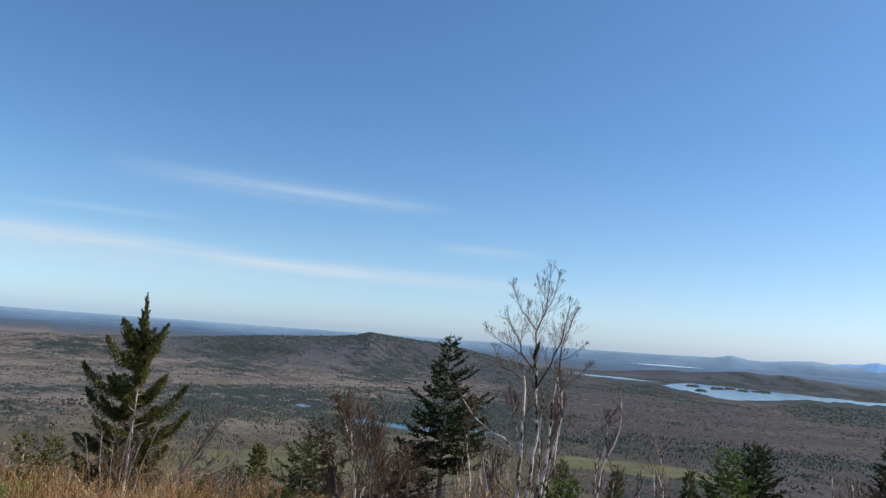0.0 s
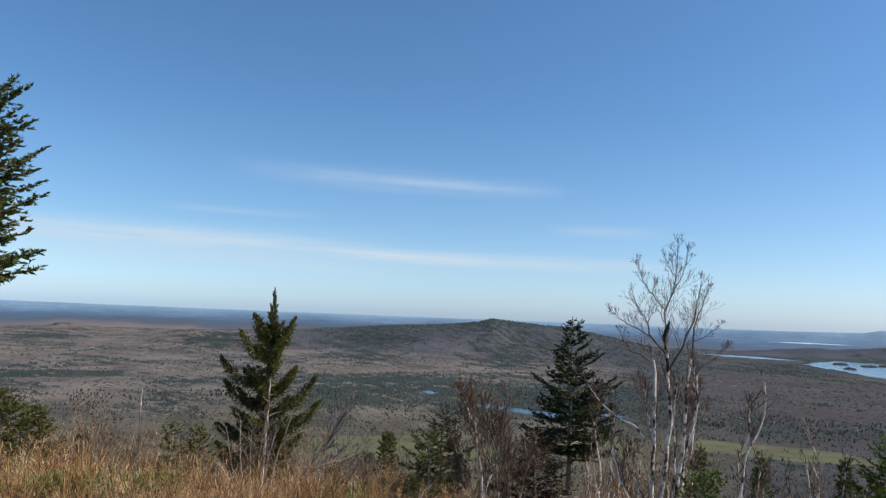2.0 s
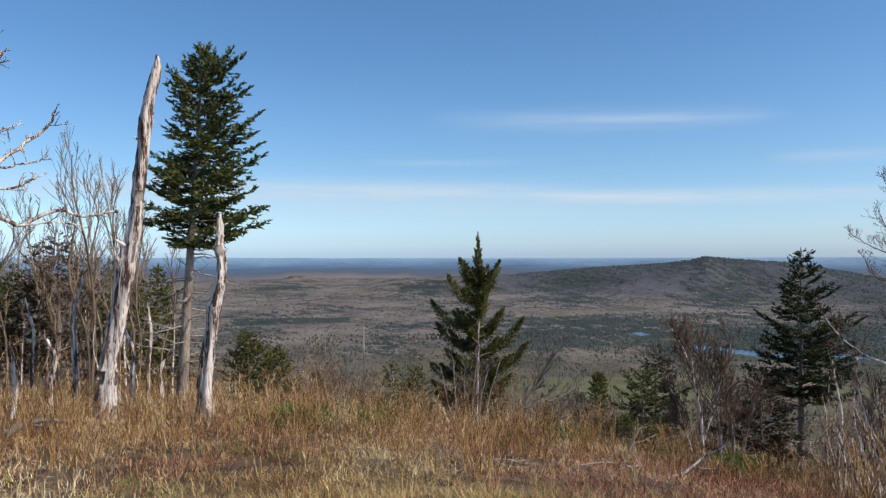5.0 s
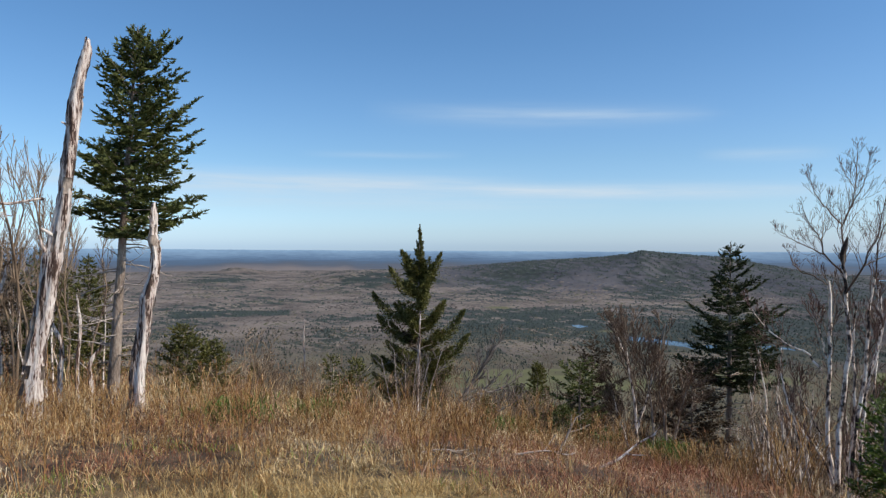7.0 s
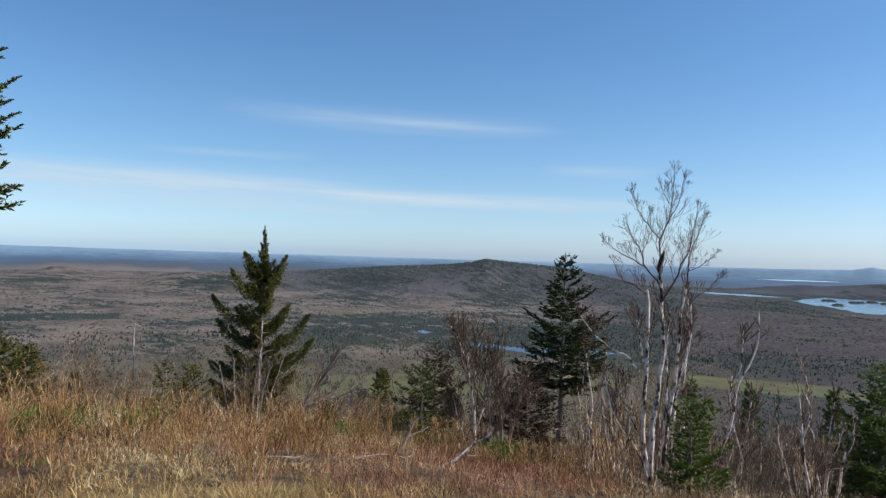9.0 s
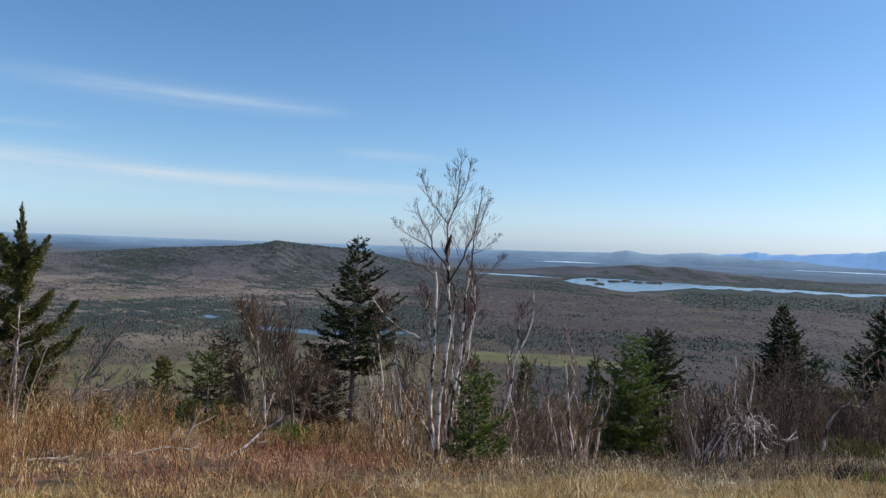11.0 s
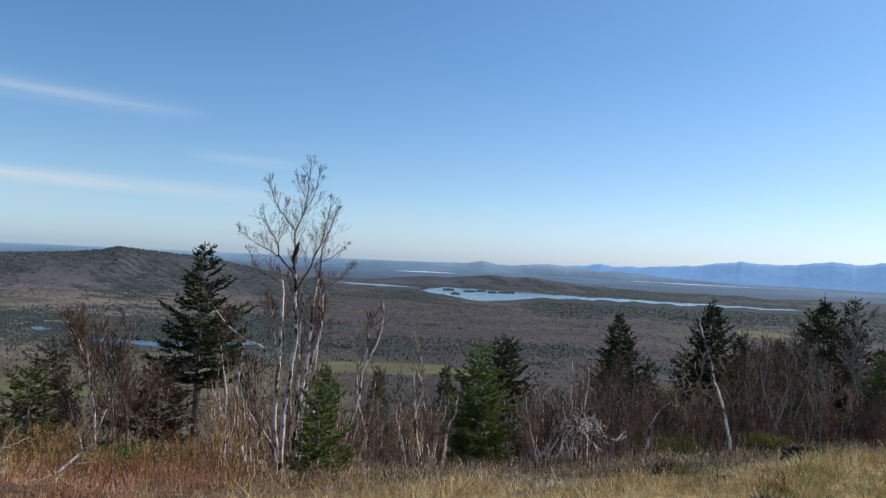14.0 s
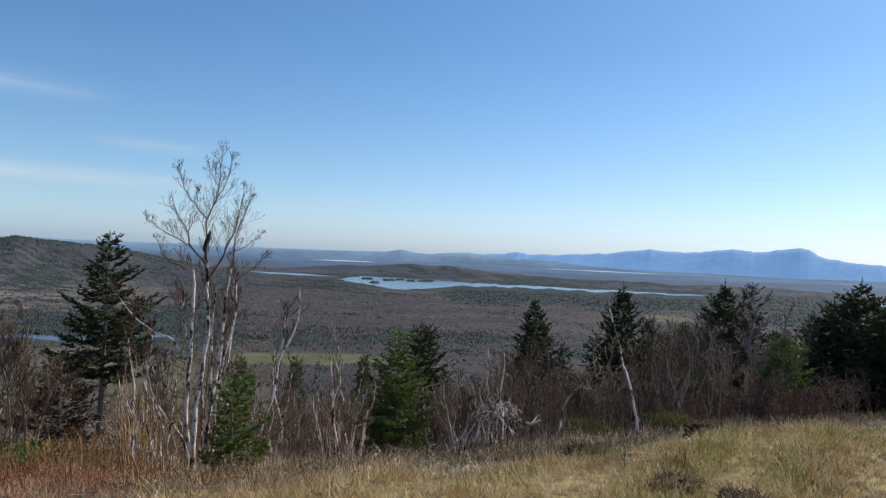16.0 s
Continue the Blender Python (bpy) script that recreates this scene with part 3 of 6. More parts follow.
def build_distance():
    azs = np.concatenate([np.arange(-180, -70, 4.0), np.arange(-70, 70, 0.2), np.arange(70, 181, 4.0)])
    azs[-1] = 180
    rs = np.concatenate([np.linspace(2600, 3600, 30), np.linspace(3640, 4400, 20), np.linspace(4430, 4850, 16)])
    a, r = np.meshgrid(azs, rs)
    base = np.interp(r, [2600, 2680, 3600, 4300, 4850], [VALLEY - 8, VALLEY - 1, -73, -73.0, -73])
    rad = np.radians(a)
    x, y = r * np.sin(rad), r * np.cos(rad)
    rise = (EYE + 4700 * np.tan(np.radians(np.interp(a, *SKYLINE)))) + 73
    z = base + rise * smooth_step(4350, 4700, r) + 0.9 * waves(a / 7, r / 900, 21, 5) * smooth_step(2600, 3000, r) * (1 - smooth_step(3560, 3640, r) * (1 - smooth_step(4360, 4420, r)))
    z = z + 1.3 * waves(a / 3.1, r / 500, 22, 5) * smooth_step(4500, 4700, r)
    na, nr = len(azs), len(rs)
    i, j = np.meshgrid(np.arange(na - 1), np.arange(nr - 1))
    f = np.stack([j * na + i, j * na + i + 1, (j + 1) * na + i + 1, (j + 1) * na + i], -1).reshape(-1, 4)
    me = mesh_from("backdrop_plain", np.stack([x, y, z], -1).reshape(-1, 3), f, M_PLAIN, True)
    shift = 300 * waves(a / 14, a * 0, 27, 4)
    # how much haze goes into the plain's colour, by distance
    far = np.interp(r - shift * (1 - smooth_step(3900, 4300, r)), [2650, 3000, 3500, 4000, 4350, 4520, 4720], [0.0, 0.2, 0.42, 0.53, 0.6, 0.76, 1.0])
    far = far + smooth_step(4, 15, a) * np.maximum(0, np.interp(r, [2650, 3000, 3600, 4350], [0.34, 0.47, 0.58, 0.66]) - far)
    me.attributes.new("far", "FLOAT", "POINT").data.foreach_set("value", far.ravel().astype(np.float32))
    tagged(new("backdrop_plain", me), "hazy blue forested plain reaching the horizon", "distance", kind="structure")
    # mountains
    az = np.arange(27, 72, 0.1)
    top = EYE + 4760 * np.tan(np.radians(np.interp(az, *MOUNTAINS) + 0.06 * waves(az / 2.2, az * 0, 23, 5)))
    rings = []
    for k, (rr, share) in enumerate(((4420, 0.0), (4520, 0.3), (4620, 0.62), (4700, 0.86), (4760, 1.0), (4850, 0.6))):
        zz = -80 + (top + 80) * share + (0.5 * waves(az / 7, az * 0 + k * 0.31, 24, 3) if 0 < k < 4 else 0)
        rings.append(np.stack([rr * np.sin(np.radians(az)), rr * np.cos(np.radians(az)), zz], -1))
    k = len(az)
    i = np.arange(k - 1)
    f = np.concatenate([np.stack([b * k + i, b * k + i + 1, (b + 1) * k + i + 1, (b + 1) * k + i], -1) for b in range(5)])
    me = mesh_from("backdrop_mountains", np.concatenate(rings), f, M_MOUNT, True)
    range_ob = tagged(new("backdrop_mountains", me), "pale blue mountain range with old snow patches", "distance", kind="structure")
    # streaks of old snow below the summits
    g = np.random.RandomState(77)
    for a0, e0, wide, tall in ((45.0, 0.62, 0.22, 0.05), (45.5, 0.55, 0.1, 0.03), (48.6, 0.98, 0.5, 0.04), (49.3, 0.86, 0.25, 0.03), (51.9, 1.2, 0.3, 0.05), (52.5, 1.28, 0.3, 0.06), (50.4, 0.94, 0.2, 0.03)):
        t = np.linspace(0, 2 * np.pi, 12, endpoint=False)
        k = g.uniform(0.6, 1.2, 12)
        aa, ee = np.radians(a0 + wide / 2 * np.cos(t) * k), np.radians(e0 + tall / 2 * np.sin(t) * k)
        rr = 4600.0
        rim = np.stack([rr * np.sin(aa), rr * np.cos(aa), EYE + rr * np.tan(ee)], -1)
        verts = np.vstack([rim, rim.mean(0)])
        part("snow_patch", mesh_from("snow_patch", verts, [(i, (i + 1) % 12, 12) for i in range(12)], M_SNOW), range_ob)
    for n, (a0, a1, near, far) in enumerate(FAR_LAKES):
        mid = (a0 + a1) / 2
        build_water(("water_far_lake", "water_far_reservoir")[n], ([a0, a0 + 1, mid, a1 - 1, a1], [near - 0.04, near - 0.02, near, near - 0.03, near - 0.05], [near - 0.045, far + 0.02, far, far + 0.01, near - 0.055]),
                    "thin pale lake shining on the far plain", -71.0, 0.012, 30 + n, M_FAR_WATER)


build_distance()


def build_canopy():
    """The woods of the valley: leafless hardwoods, conifers and woods in first leaf."""
    g = np.random.RandomState(5)
    n = 92000
    az = g.uniform(-62, 64, n)
    r = 330 * (2640 / 330) ** (g.uniform(0, 1, n) ** 0.72)
    x, y = r * np.sin(np.radians(az)), r * np.cos(np.radians(az))
    keep = (water_mask(az, r) == 0) & ((field_mask(x, y) == 0) | (g.uniform(0, 1, n) < 0.03))
    az, r, x, y = az[keep], r[keep], x[keep], y[keep]
    n = len(r)
    z = land(x, y)
    u, v = az * 12, np.log(r) * 420
    dip = np.degrees(np.arctan2(EYE - z, r))
    kind = np.where(stand_strength(az, r, z) > g.normal(0, 1, n) * (0.04 + 0.18 * (az < 10) + 0.2 * on_ridge(az, r) + 0.12 * (1 - smooth_step(600, 1000, r)) * (az < 14)), 1, 0)
    leafing = (kind == 0) & (waves(u / 120 + 5, v / 60, 33, 4) + 0.5 * smooth_step(6.2, 8.5, dip) + 0.65 * smooth_step(11, 15, az) * np.exp(-((dip - 3.5) / 0.35) ** 2) > 0.68 + g.normal(0, 0.07, n))
    kind = np.where(leafing, 2, kind)
    # islets carry tall conifers
    for a, p, da, dp in ISLANDS:
        m = 46
        t, q = g.uniform(0, 6.283, m), np.sqrt(g.uniform(0, 1, m))
        az = np.append(az, a + da * q * np.cos(t))
        r = np.append(r, (EYE - VALLEY) / np.tan(np.radians(p + dp * q * np.sin(t))))
    added = len(az) - n
    kind = np.append(kind, np.full(added, 5))
    x, y = r * np.sin(np.radians(az)), r * np.cos(np.radians(az))
    z = np.append(z, np.full(added, VALLEY + 0.5))
    # finer brush and small trees at the hill's foot
    m = 26000
    foot_az, foot_r = g.uniform(-56, 30, m), 300 * (800 / 300) ** (g.uniform(0, 1, m) ** 0.85)
    foot_x, foot_y = foot_r * np.sin(np.radians(foot_az)), foot_r * np.cos(np.radians(foot_az))
    dry = (water_mask(foot_az, foot_r) == 0) & ((field_mask(foot_x, foot_y) == 0) | (g.uniform(0, 1, m) < 0.015))
    clump = waves(foot_x / 60, foot_y / 25, 63, 4) + g.normal(0, 0.35, m) + 0.1 * (foot_az > 12)
    foot_kind = np.where(clump > np.where(foot_az < 2, 0.4, 0.62), 8, np.where(foot_az > 13, 0, 7))
    az, r, kind = np.append(az, foot_az[dry]), np.append(r, foot_r[dry]), np.append(kind, foot_kind[dry])
    x, y, z = np.append(x, foot_x[dry]), np.append(y, foot_y[dry]), np.append(z, land(foot_x, foot_y)[dry])
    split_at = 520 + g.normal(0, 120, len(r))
    # the front-lit west and the far woods take the light- and haze-toned copies
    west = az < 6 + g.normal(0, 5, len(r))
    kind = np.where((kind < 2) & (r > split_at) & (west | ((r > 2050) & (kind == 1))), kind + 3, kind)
    # ridge and far east: woods with blue haze in their colour
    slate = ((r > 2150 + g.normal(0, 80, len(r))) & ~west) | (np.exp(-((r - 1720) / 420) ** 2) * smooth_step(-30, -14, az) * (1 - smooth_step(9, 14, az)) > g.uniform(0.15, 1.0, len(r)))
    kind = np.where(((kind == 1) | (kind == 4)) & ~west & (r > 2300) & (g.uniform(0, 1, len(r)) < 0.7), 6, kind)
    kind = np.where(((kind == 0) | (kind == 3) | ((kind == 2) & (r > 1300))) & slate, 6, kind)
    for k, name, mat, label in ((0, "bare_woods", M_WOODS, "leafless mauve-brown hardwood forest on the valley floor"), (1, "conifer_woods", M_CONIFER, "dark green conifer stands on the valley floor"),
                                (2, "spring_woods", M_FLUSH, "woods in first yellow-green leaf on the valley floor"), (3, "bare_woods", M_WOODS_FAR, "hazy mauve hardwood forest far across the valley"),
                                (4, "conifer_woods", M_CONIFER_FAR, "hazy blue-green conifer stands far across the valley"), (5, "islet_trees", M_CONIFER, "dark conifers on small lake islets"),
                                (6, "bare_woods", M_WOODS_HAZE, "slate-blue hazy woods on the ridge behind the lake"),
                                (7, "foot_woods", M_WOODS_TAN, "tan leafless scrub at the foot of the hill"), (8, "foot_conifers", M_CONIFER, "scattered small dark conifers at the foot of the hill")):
        q = kind == k
        m = q.sum()
        px, py, pz, rr = x[q], y[q], z[q], r[q]
        if k == 5:
            h, w, sides = g.uniform(2.4, 4.8, m), g.uniform(2.5, 4.5, m), 5
            levels = ((0.0, 1.0), (1.0, 0.1))
        elif k in (7, 8):
            h, w, sides = (g.uniform(0.5, 1.3, m), g.uniform(1.0, 2.2, m), 5) if k == 7 else (g.uniform(1.6, 4.2, m), g.uniform(0.9, 1.7, m), 5)
            levels = ((0.0, 1.0), (1.0, 0.3 if k == 7 else 0.0))
        elif k in (1, 4):
            h, w, sides = g.uniform(1.2, 2.5, m), g.uniform(1.2, 2.2, m), 5
            levels = ((0.0, 1.0), (1.0, 0.0))
        else:
            h, w, sides = g.uniform(0.4, 1.0, m), g.uniform(2.2, 3.6, m), 5
            levels = ((0.0, 1.0), (1.0, 0.25))
        grow = np.clip(rr / 900, 0.5, 1.6)
        # trees stay low along the near shores
        dips, azs, shore_low = np.degrees(np.arctan2(EYE - VALLEY, rr)), az[q], np.ones(m)
        for a, near, far in (BIG_LAKE, LAKE_ARM, POND, SMALL_POND, EAST_LAKE):
            gap = dips - np.interp(azs, a, near)
            shore_low = np.where((azs > a[0] - 0.3) & (azs < a[-1] + 0.3) & (gap > -0.05) & (gap < 0.3), 0.2, shore_low)
        h, w = h * (1 + 0.5 * on_ridge(az[q], rr)) * np.clip(grow, 0.55, 1.0) * (1 if k == 5 else shore_low), w * grow
        ring = np.arange(sides) * 2 * np.pi / sides
        verts = []
        for hh, ww in levels:
            jitter = g.uniform(0.65, 1.35, (m, sides))
            verts.append(np.stack([px[:, None] + np.cos(ring) * (w * ww)[:, None] * jitter, py[:, None] + np.sin(ring) * (w * ww)[:, None] * jitter,
                                   pz[:, None] + (h * hh)[:, None] * g.uniform(0.85, 1.15, (m, sides)) - 0.3], -1))
        verts = np.stack(verts, 1).reshape(m, -1, 3)
        i = np.arange(sides)
        quads = np.concatenate([np.stack([b * sides + i, b * sides + (i + 1) % sides, (b + 1) * sides + (i + 1) % sides, (b + 1) * sides + i], -1) for b in range(len(levels) - 1)])
        faces = (quads[None] + (np.arange(m) * verts.shape[1])[:, None, None]).reshape(-1, 4)
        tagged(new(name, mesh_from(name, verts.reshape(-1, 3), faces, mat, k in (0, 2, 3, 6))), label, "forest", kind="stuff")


build_canopy()

# ---- wood: tubes and branching ----
def tubes(lines, sides=5):
    """Tapered tubes. lines: (points n x 3, radii n). Returns vertices and quads."""
    verts, faces, base = [], [], 0
    ring = np.arange(sides) * 2 * np.pi / sides
    cos, sin = np.cos(ring)[:, None], np.sin(ring)[:, None]
    i = np.arange(sides)
    quad = np.stack([i, (i + 1) % sides, sides + (i + 1) % sides, sides + i], -1)
    for pts, rad in lines:
        pts = np.asarray(pts, float)
        d = np.gradient(pts, axis=0)
        d /= np.linalg.norm(d, axis=1)[:, None] + 1e-9
        up = np.array([0.0, 0.0, 1.0]) if abs(d[0, 2]) < 0.8 else np.array([1.0, 0.0, 0.0])
        u = np.cross(d, up)
        u /= np.linalg.norm(u, axis=1)[:, None] + 1e-9
        w = np.cross(d, u)
        rings = pts[:, None] + (cos[None] * u[:, None] + sin[None] * w[:, None]) * np.asarray(rad)[:, None, None]
        verts.append(rings.reshape(-1, 3))
        n = len(pts)
        faces.append((quad[None] + (np.arange(n - 1) * sides)[:, None, None]).reshape(-1, 4) + base)
        base += n * sides
    return np.concatenate(verts), np.concatenate(faces)


def smooth_line(points, n=14):
    """A smooth line of n points through the given ones."""
    p = np.asarray(points, float)
    t = np.linspace(0, len(p) - 1, n)
    i = np.clip(t.astype(int), 0, len(p) - 2)
    f = (t - i)[:, None]
    a, b, c, d = p[np.maximum(i - 1, 0)], p[i], p[i + 1], p[np.minimum(i + 2, len(p) - 1)]
    return 0.5 * (2 * b + (c - a) * f + (2 * a - 5 * b + 4 * c - d) * f ** 2 + (3 * b - a - 3 * c + d) * f ** 3)


def wander(g, start, way, length, bend=0.25, lift=0.15, n=6):
    """A crooked twig's line."""
    pts, d = [np.array(start, float)], np.array(way, float)
    for _ in range(n - 1):
        d = d + g.normal(0, bend, 3) + np.array([0, 0, lift])
        d /= np.linalg.norm(d)
        pts.append(pts[-1] + d * length / (n - 1))
    return np.array(pts)


def branch_out(g, line, radius, out, levels, count, length, tip=0.003, angle=0.75, lift=0.12, first=0.3, bend=0.2, ratio=0.55):
    """Side branches of a line, and theirs in turn, appended to out as (level, points, radii)."""
    seg = np.diff(line, axis=0)
    for k in range(count):
        s = first + (1 - first) * (k + g.uniform(0, 1)) / count
        p = s * (len(line) - 1)
        i = min(int(p), len(line) - 2)
        start = line[i] + seg[i] * (p - i)
        d = seg[i] / (np.linalg.norm(seg[i]) + 1e-9)
        side = g.normal(0, 1, 3)
        side -= d * side.dot(d)
        side /= np.linalg.norm(side) + 1e-9
        a = angle * g.uniform(0.6, 1.3)
        way = d * math.cos(a) + side * math.sin(a)
        l = length * (1.15 - 0.75 * s) * g.uniform(0.6, 1.25)
        r0 = max(tip, float(np.interp(p, np.arange(len(radius)), radius)) * ratio)
        n = 5 if levels > 1 else 3
        pts = wander(g, start, way, l, bend, lift, n)
        rad = np.linspace(r0, tip * 0.8, n)
        out.append((levels, pts, rad))
        if levels > 1:
            branch_out(g, pts, rad, out, levels - 1, max(3, int(count * 0.6)), l * 0.62, tip, angle, lift, 0.25, bend, ratio)


def line3(flat, depth=0.0, g=None):
    """Points of a stem seen from the front as (right, up), with a little wandering in depth."""
    k = len(flat)
    d = np.zeros(k) + depth
    if g is not None:
        d = depth + np.cumsum(g.normal(0, 0.05, k))
    return np.array([(x, y, z) for (x, z), y in zip(flat, d)])


# ---- spruces and firs ----
def spruce_meshes(seed, height, clear, reach, shape=0.75, whorl=0.26, per=5, needle=0.075, droop=0.25, thin=0.0, mat=None, trunk_r=None, lean=(0, 0), lopsided=0.0, spire=0.08, tufts=1.5, point=0.1, upsweep=0.0, vary=(0.5, 1.18)):
    """Trunk, crown and dead lower twigs of a spruce: whorled branches, each with side twigs set with needle tufts."""
    g = np.random.RandomState(seed)
    trunk_r = trunk_r or height * 0.013 + 0.02
    zs = np.linspace(0, height, 12)
    bow = np.cumsum(g.normal(0, 0.012, (12, 2)), axis=0) * height * 0.12
    axis = np.stack([bow[:, 0] + lean[0] * (zs / height), bow[:, 1] + lean[1] * (zs / height), zs], -1)
    axis[0] = (0, 0, -0.3)
    trunk = tubes([(axis, trunk_r * (1 - 0.93 * zs / height))], 9)
    tri, wood, dead = [], [], []
    z = clear
    while z < height * 0.985:
        t = (z - clear) / (height - clear)
        lean_at = np.array([np.interp(z, zs, axis[:, 0]), np.interp(z, zs, axis[:, 1]), z])
        span = reach * (1 - t) ** (shape + 0.15) * min(1.0, 0.6 + t * 3.2) + spire * (1 - t * 0.6)
        span *= min(1.0, 0.12 + (1 - t) / point)
        count = max(4, int(round(per * (0.8 + 0.5 * (1 - t)))))
        turn0 = g.uniform(0, 6.28)
        for b in range(count):
            if g.uniform() < thin:
                continue
            a = turn0 + b * 6.2832 / count + g.normal(0, 0.25)
            L = span * g.uniform(*vary) * (1 + lopsided * math.cos(a))
            if L < 0.05:
                continue
            rise = (0.75 * t ** 1.5 - droop * (1 - t)) + g.normal(0, 0.07) + upsweep * max(0.0, t - 0.78) / 0.22 * g.uniform(0.3, 1.3)
            s = np.linspace(0, 1, 7)
            out = np.array([math.cos(a), math.sin(a)])
            line = np.zeros((7, 3))
            line[:, :2] = lean_at[:2] + out * (s * L)[:, None]
            line[:, 2] = lean_at[2] + L * (rise * s + (0.16 + 0.1 * g.uniform()) * s ** 2.4) + g.uniform(-0.22, 0.22) * whorl
            wood.append((line, np.linspace(max(0.006, L * 0.014), 0.003, 7)))
            # side twigs
            m = max(6, int(L / (needle * 0.55)))
            q = g.uniform(0.14, 1, m) ** 0.85
            q[0] = 1.0
            ts = q * 6
            i = np.minimum(ts.astype(int), 5)
            root = line[i] + (line[i + 1] - line[i]) * (ts - i)[:, None]
            ahead = line[i + 1] - line[i]
            ahead /= np.linalg.norm(ahead, axis=1)[:, None]
            flat = np.cross(ahead, (0, 0, 1.0))
            flat /= np.linalg.norm(flat, axis=1)[:, None]
            sign = np.where(g.uniform(size=m) < 0.5, -1.0, 1.0)[:, None]
            tl = (0.34 * L * (1.1 - q) + needle * 1.3) * g.uniform(0.6, 1.3, m)
            tw = ahead * 0.62 + flat * sign * 0.8 + g.normal(0, 0.16, (m, 3)) + np.array([0, 0, -0.06])
            tw[0] = ahead[0]
            tw /= np.linalg.norm(tw, axis=1)[:, None]
            # needle tufts along each twig
            per_twig = np.maximum(3, (tl / needle * 2.8 * tufts).astype(int))
            k = np.repeat(np.arange(m), per_twig)
            nn = len(k)
            pos = root[k] + tw[k] * (tl[k] * g.uniform(0, 1, nn))[:, None]
            side = g.normal(0, 1, (nn, 3))
            side[:, 2] = side[:, 2] * 0.45 + 0.12
            way = tw[k] * 0.75 + side * 0.48
            way /= np.linalg.norm(way, axis=1)[:, None]
            size = needle * g.uniform(0.7, 1.4, nn) * (0.5 + 0.5 * min(1.0, (1 - t) / 0.16))
            cross = np.cross(way, g.normal(0, 1, (nn, 3)))
            cross /= np.linalg.norm(cross, axis=1)[:, None]
            p0, p1, p2 = pos - cross * (size * 0.27)[:, None], pos + cross * (size * 0.27)[:, None], pos + way * size[:, None]
            tri.append(np.stack([p0, p1, p2], 1))
        z += whorl * 0.8 * g.uniform(0.75, 1.25) * (1 - 0.5 * t)
    # the leader at the tip
    nn = int(26 * tufts)
    up = g.uniform(0, 1, nn)
    pos = axis[-1] - np.array([0, 0, 1.0]) * ((1 - up) * min(0.5, height * 0.09))[:, None]
    way = g.normal(0, 1, (nn, 3)) * (0.55 - 0.35 * up)[:, None] + np.array([0, 0, 0.9])
    way /= np.linalg.norm(way, axis=1)[:, None]
    cross = np.cross(way, g.normal(0, 1, (nn, 3)))
    cross /= np.linalg.norm(cross, axis=1)[:, None]
    size = (needle * g.uniform(0.7, 1.3, nn) * (1.0 - 0.5 * up))[:, None]
    tri.append(np.stack([pos - cross * size * 0.27, pos + cross * size * 0.27, pos + way * size], 1))
    # dead lower twigs
    z = clear * 0.25
    while z < clear + 0.3:
        a = g.uniform(0, 6.28)
        base = np.array([np.interp(z, zs, axis[:, 0]), np.interp(z, zs, axis[:, 1]), z])
        L = reach * g.uniform(0.4, 0.9)
        pts = wander(g, base, (math.cos(a), math.sin(a), g.uniform(-0.15, 0.2)), L, 0.1, 0.0, 6)
        rad = np.linspace(0.016, 0.005, 6)
        dead.append((1, pts, rad))
        branch_out(g, pts, rad, dead, 1, 4, L * 0.4, 0.003, 0.8, 0.0)
        z += g.uniform(0.06, 0.22) * (0.45 if clear > 2 else 1.0)
    tri = np.concatenate(tri).reshape(-1, 3)
    crown = mesh_from("crown", tri, np.arange(len(tri)).reshape(-1, 3), mat or M_NEEDLE)
    limbs = mesh_from("branchwork", *tubes(wood, 3), M_BARK)
    meshes = {"trunk": mesh_from("trunk", *trunk, M_BARK, True), "branchwork": limbs, "crown": crown}
    if dead:
        meshes["dead_branchwork"] = mesh_from("dead_branchwork", *tubes([(p, r) for _, p, r in dead], 4), M_TWIG_PALE)
    return meshes


def plant(name, at, label, category, meshes, group="", turn=0.0):
    ob = thing(name, at, label, category, group, turn)
    for k, me in meshes.items():
        tagged(part(k, me, ob), kind="stuff" if k in ("branchwork", "dead_branchwork", "crown", "inner_crown") else "")
    return ob


def conifer(name, az, r, top, label, seed, reach, clear_share=0.15, group="", **kw):
    """A conifer at an azimuth and distance whose tip stands at the elevation 'top' (degrees) as seen from the path."""
    x, y, z = spot(az, r)
    height = EYE + r * math.tan(radians(top)) - z
    needle = kw.pop("needle", max(0.06, 0.0034 * r))
    return plant(name, (x, y, z), label, "tree", spruce_meshes(seed, height, height * clear_share, reach, needle=needle, **kw), group, -az)


conifer("spruce_tree", -45.0, 14.3, 15.5, "tall dark green spruce with a bare lower trunk", 11, 1.12, 0.45, shape=0.4, per=9, whorl=0.29, needle=0.072, droop=0.02, trunk_r=0.115, spire=0.12, lopsided=0.2, tufts=1.7, thin=0.16, lean=(0.42, 0), point=0.2, upsweep=0.6, vary=(0.5, 1.12))

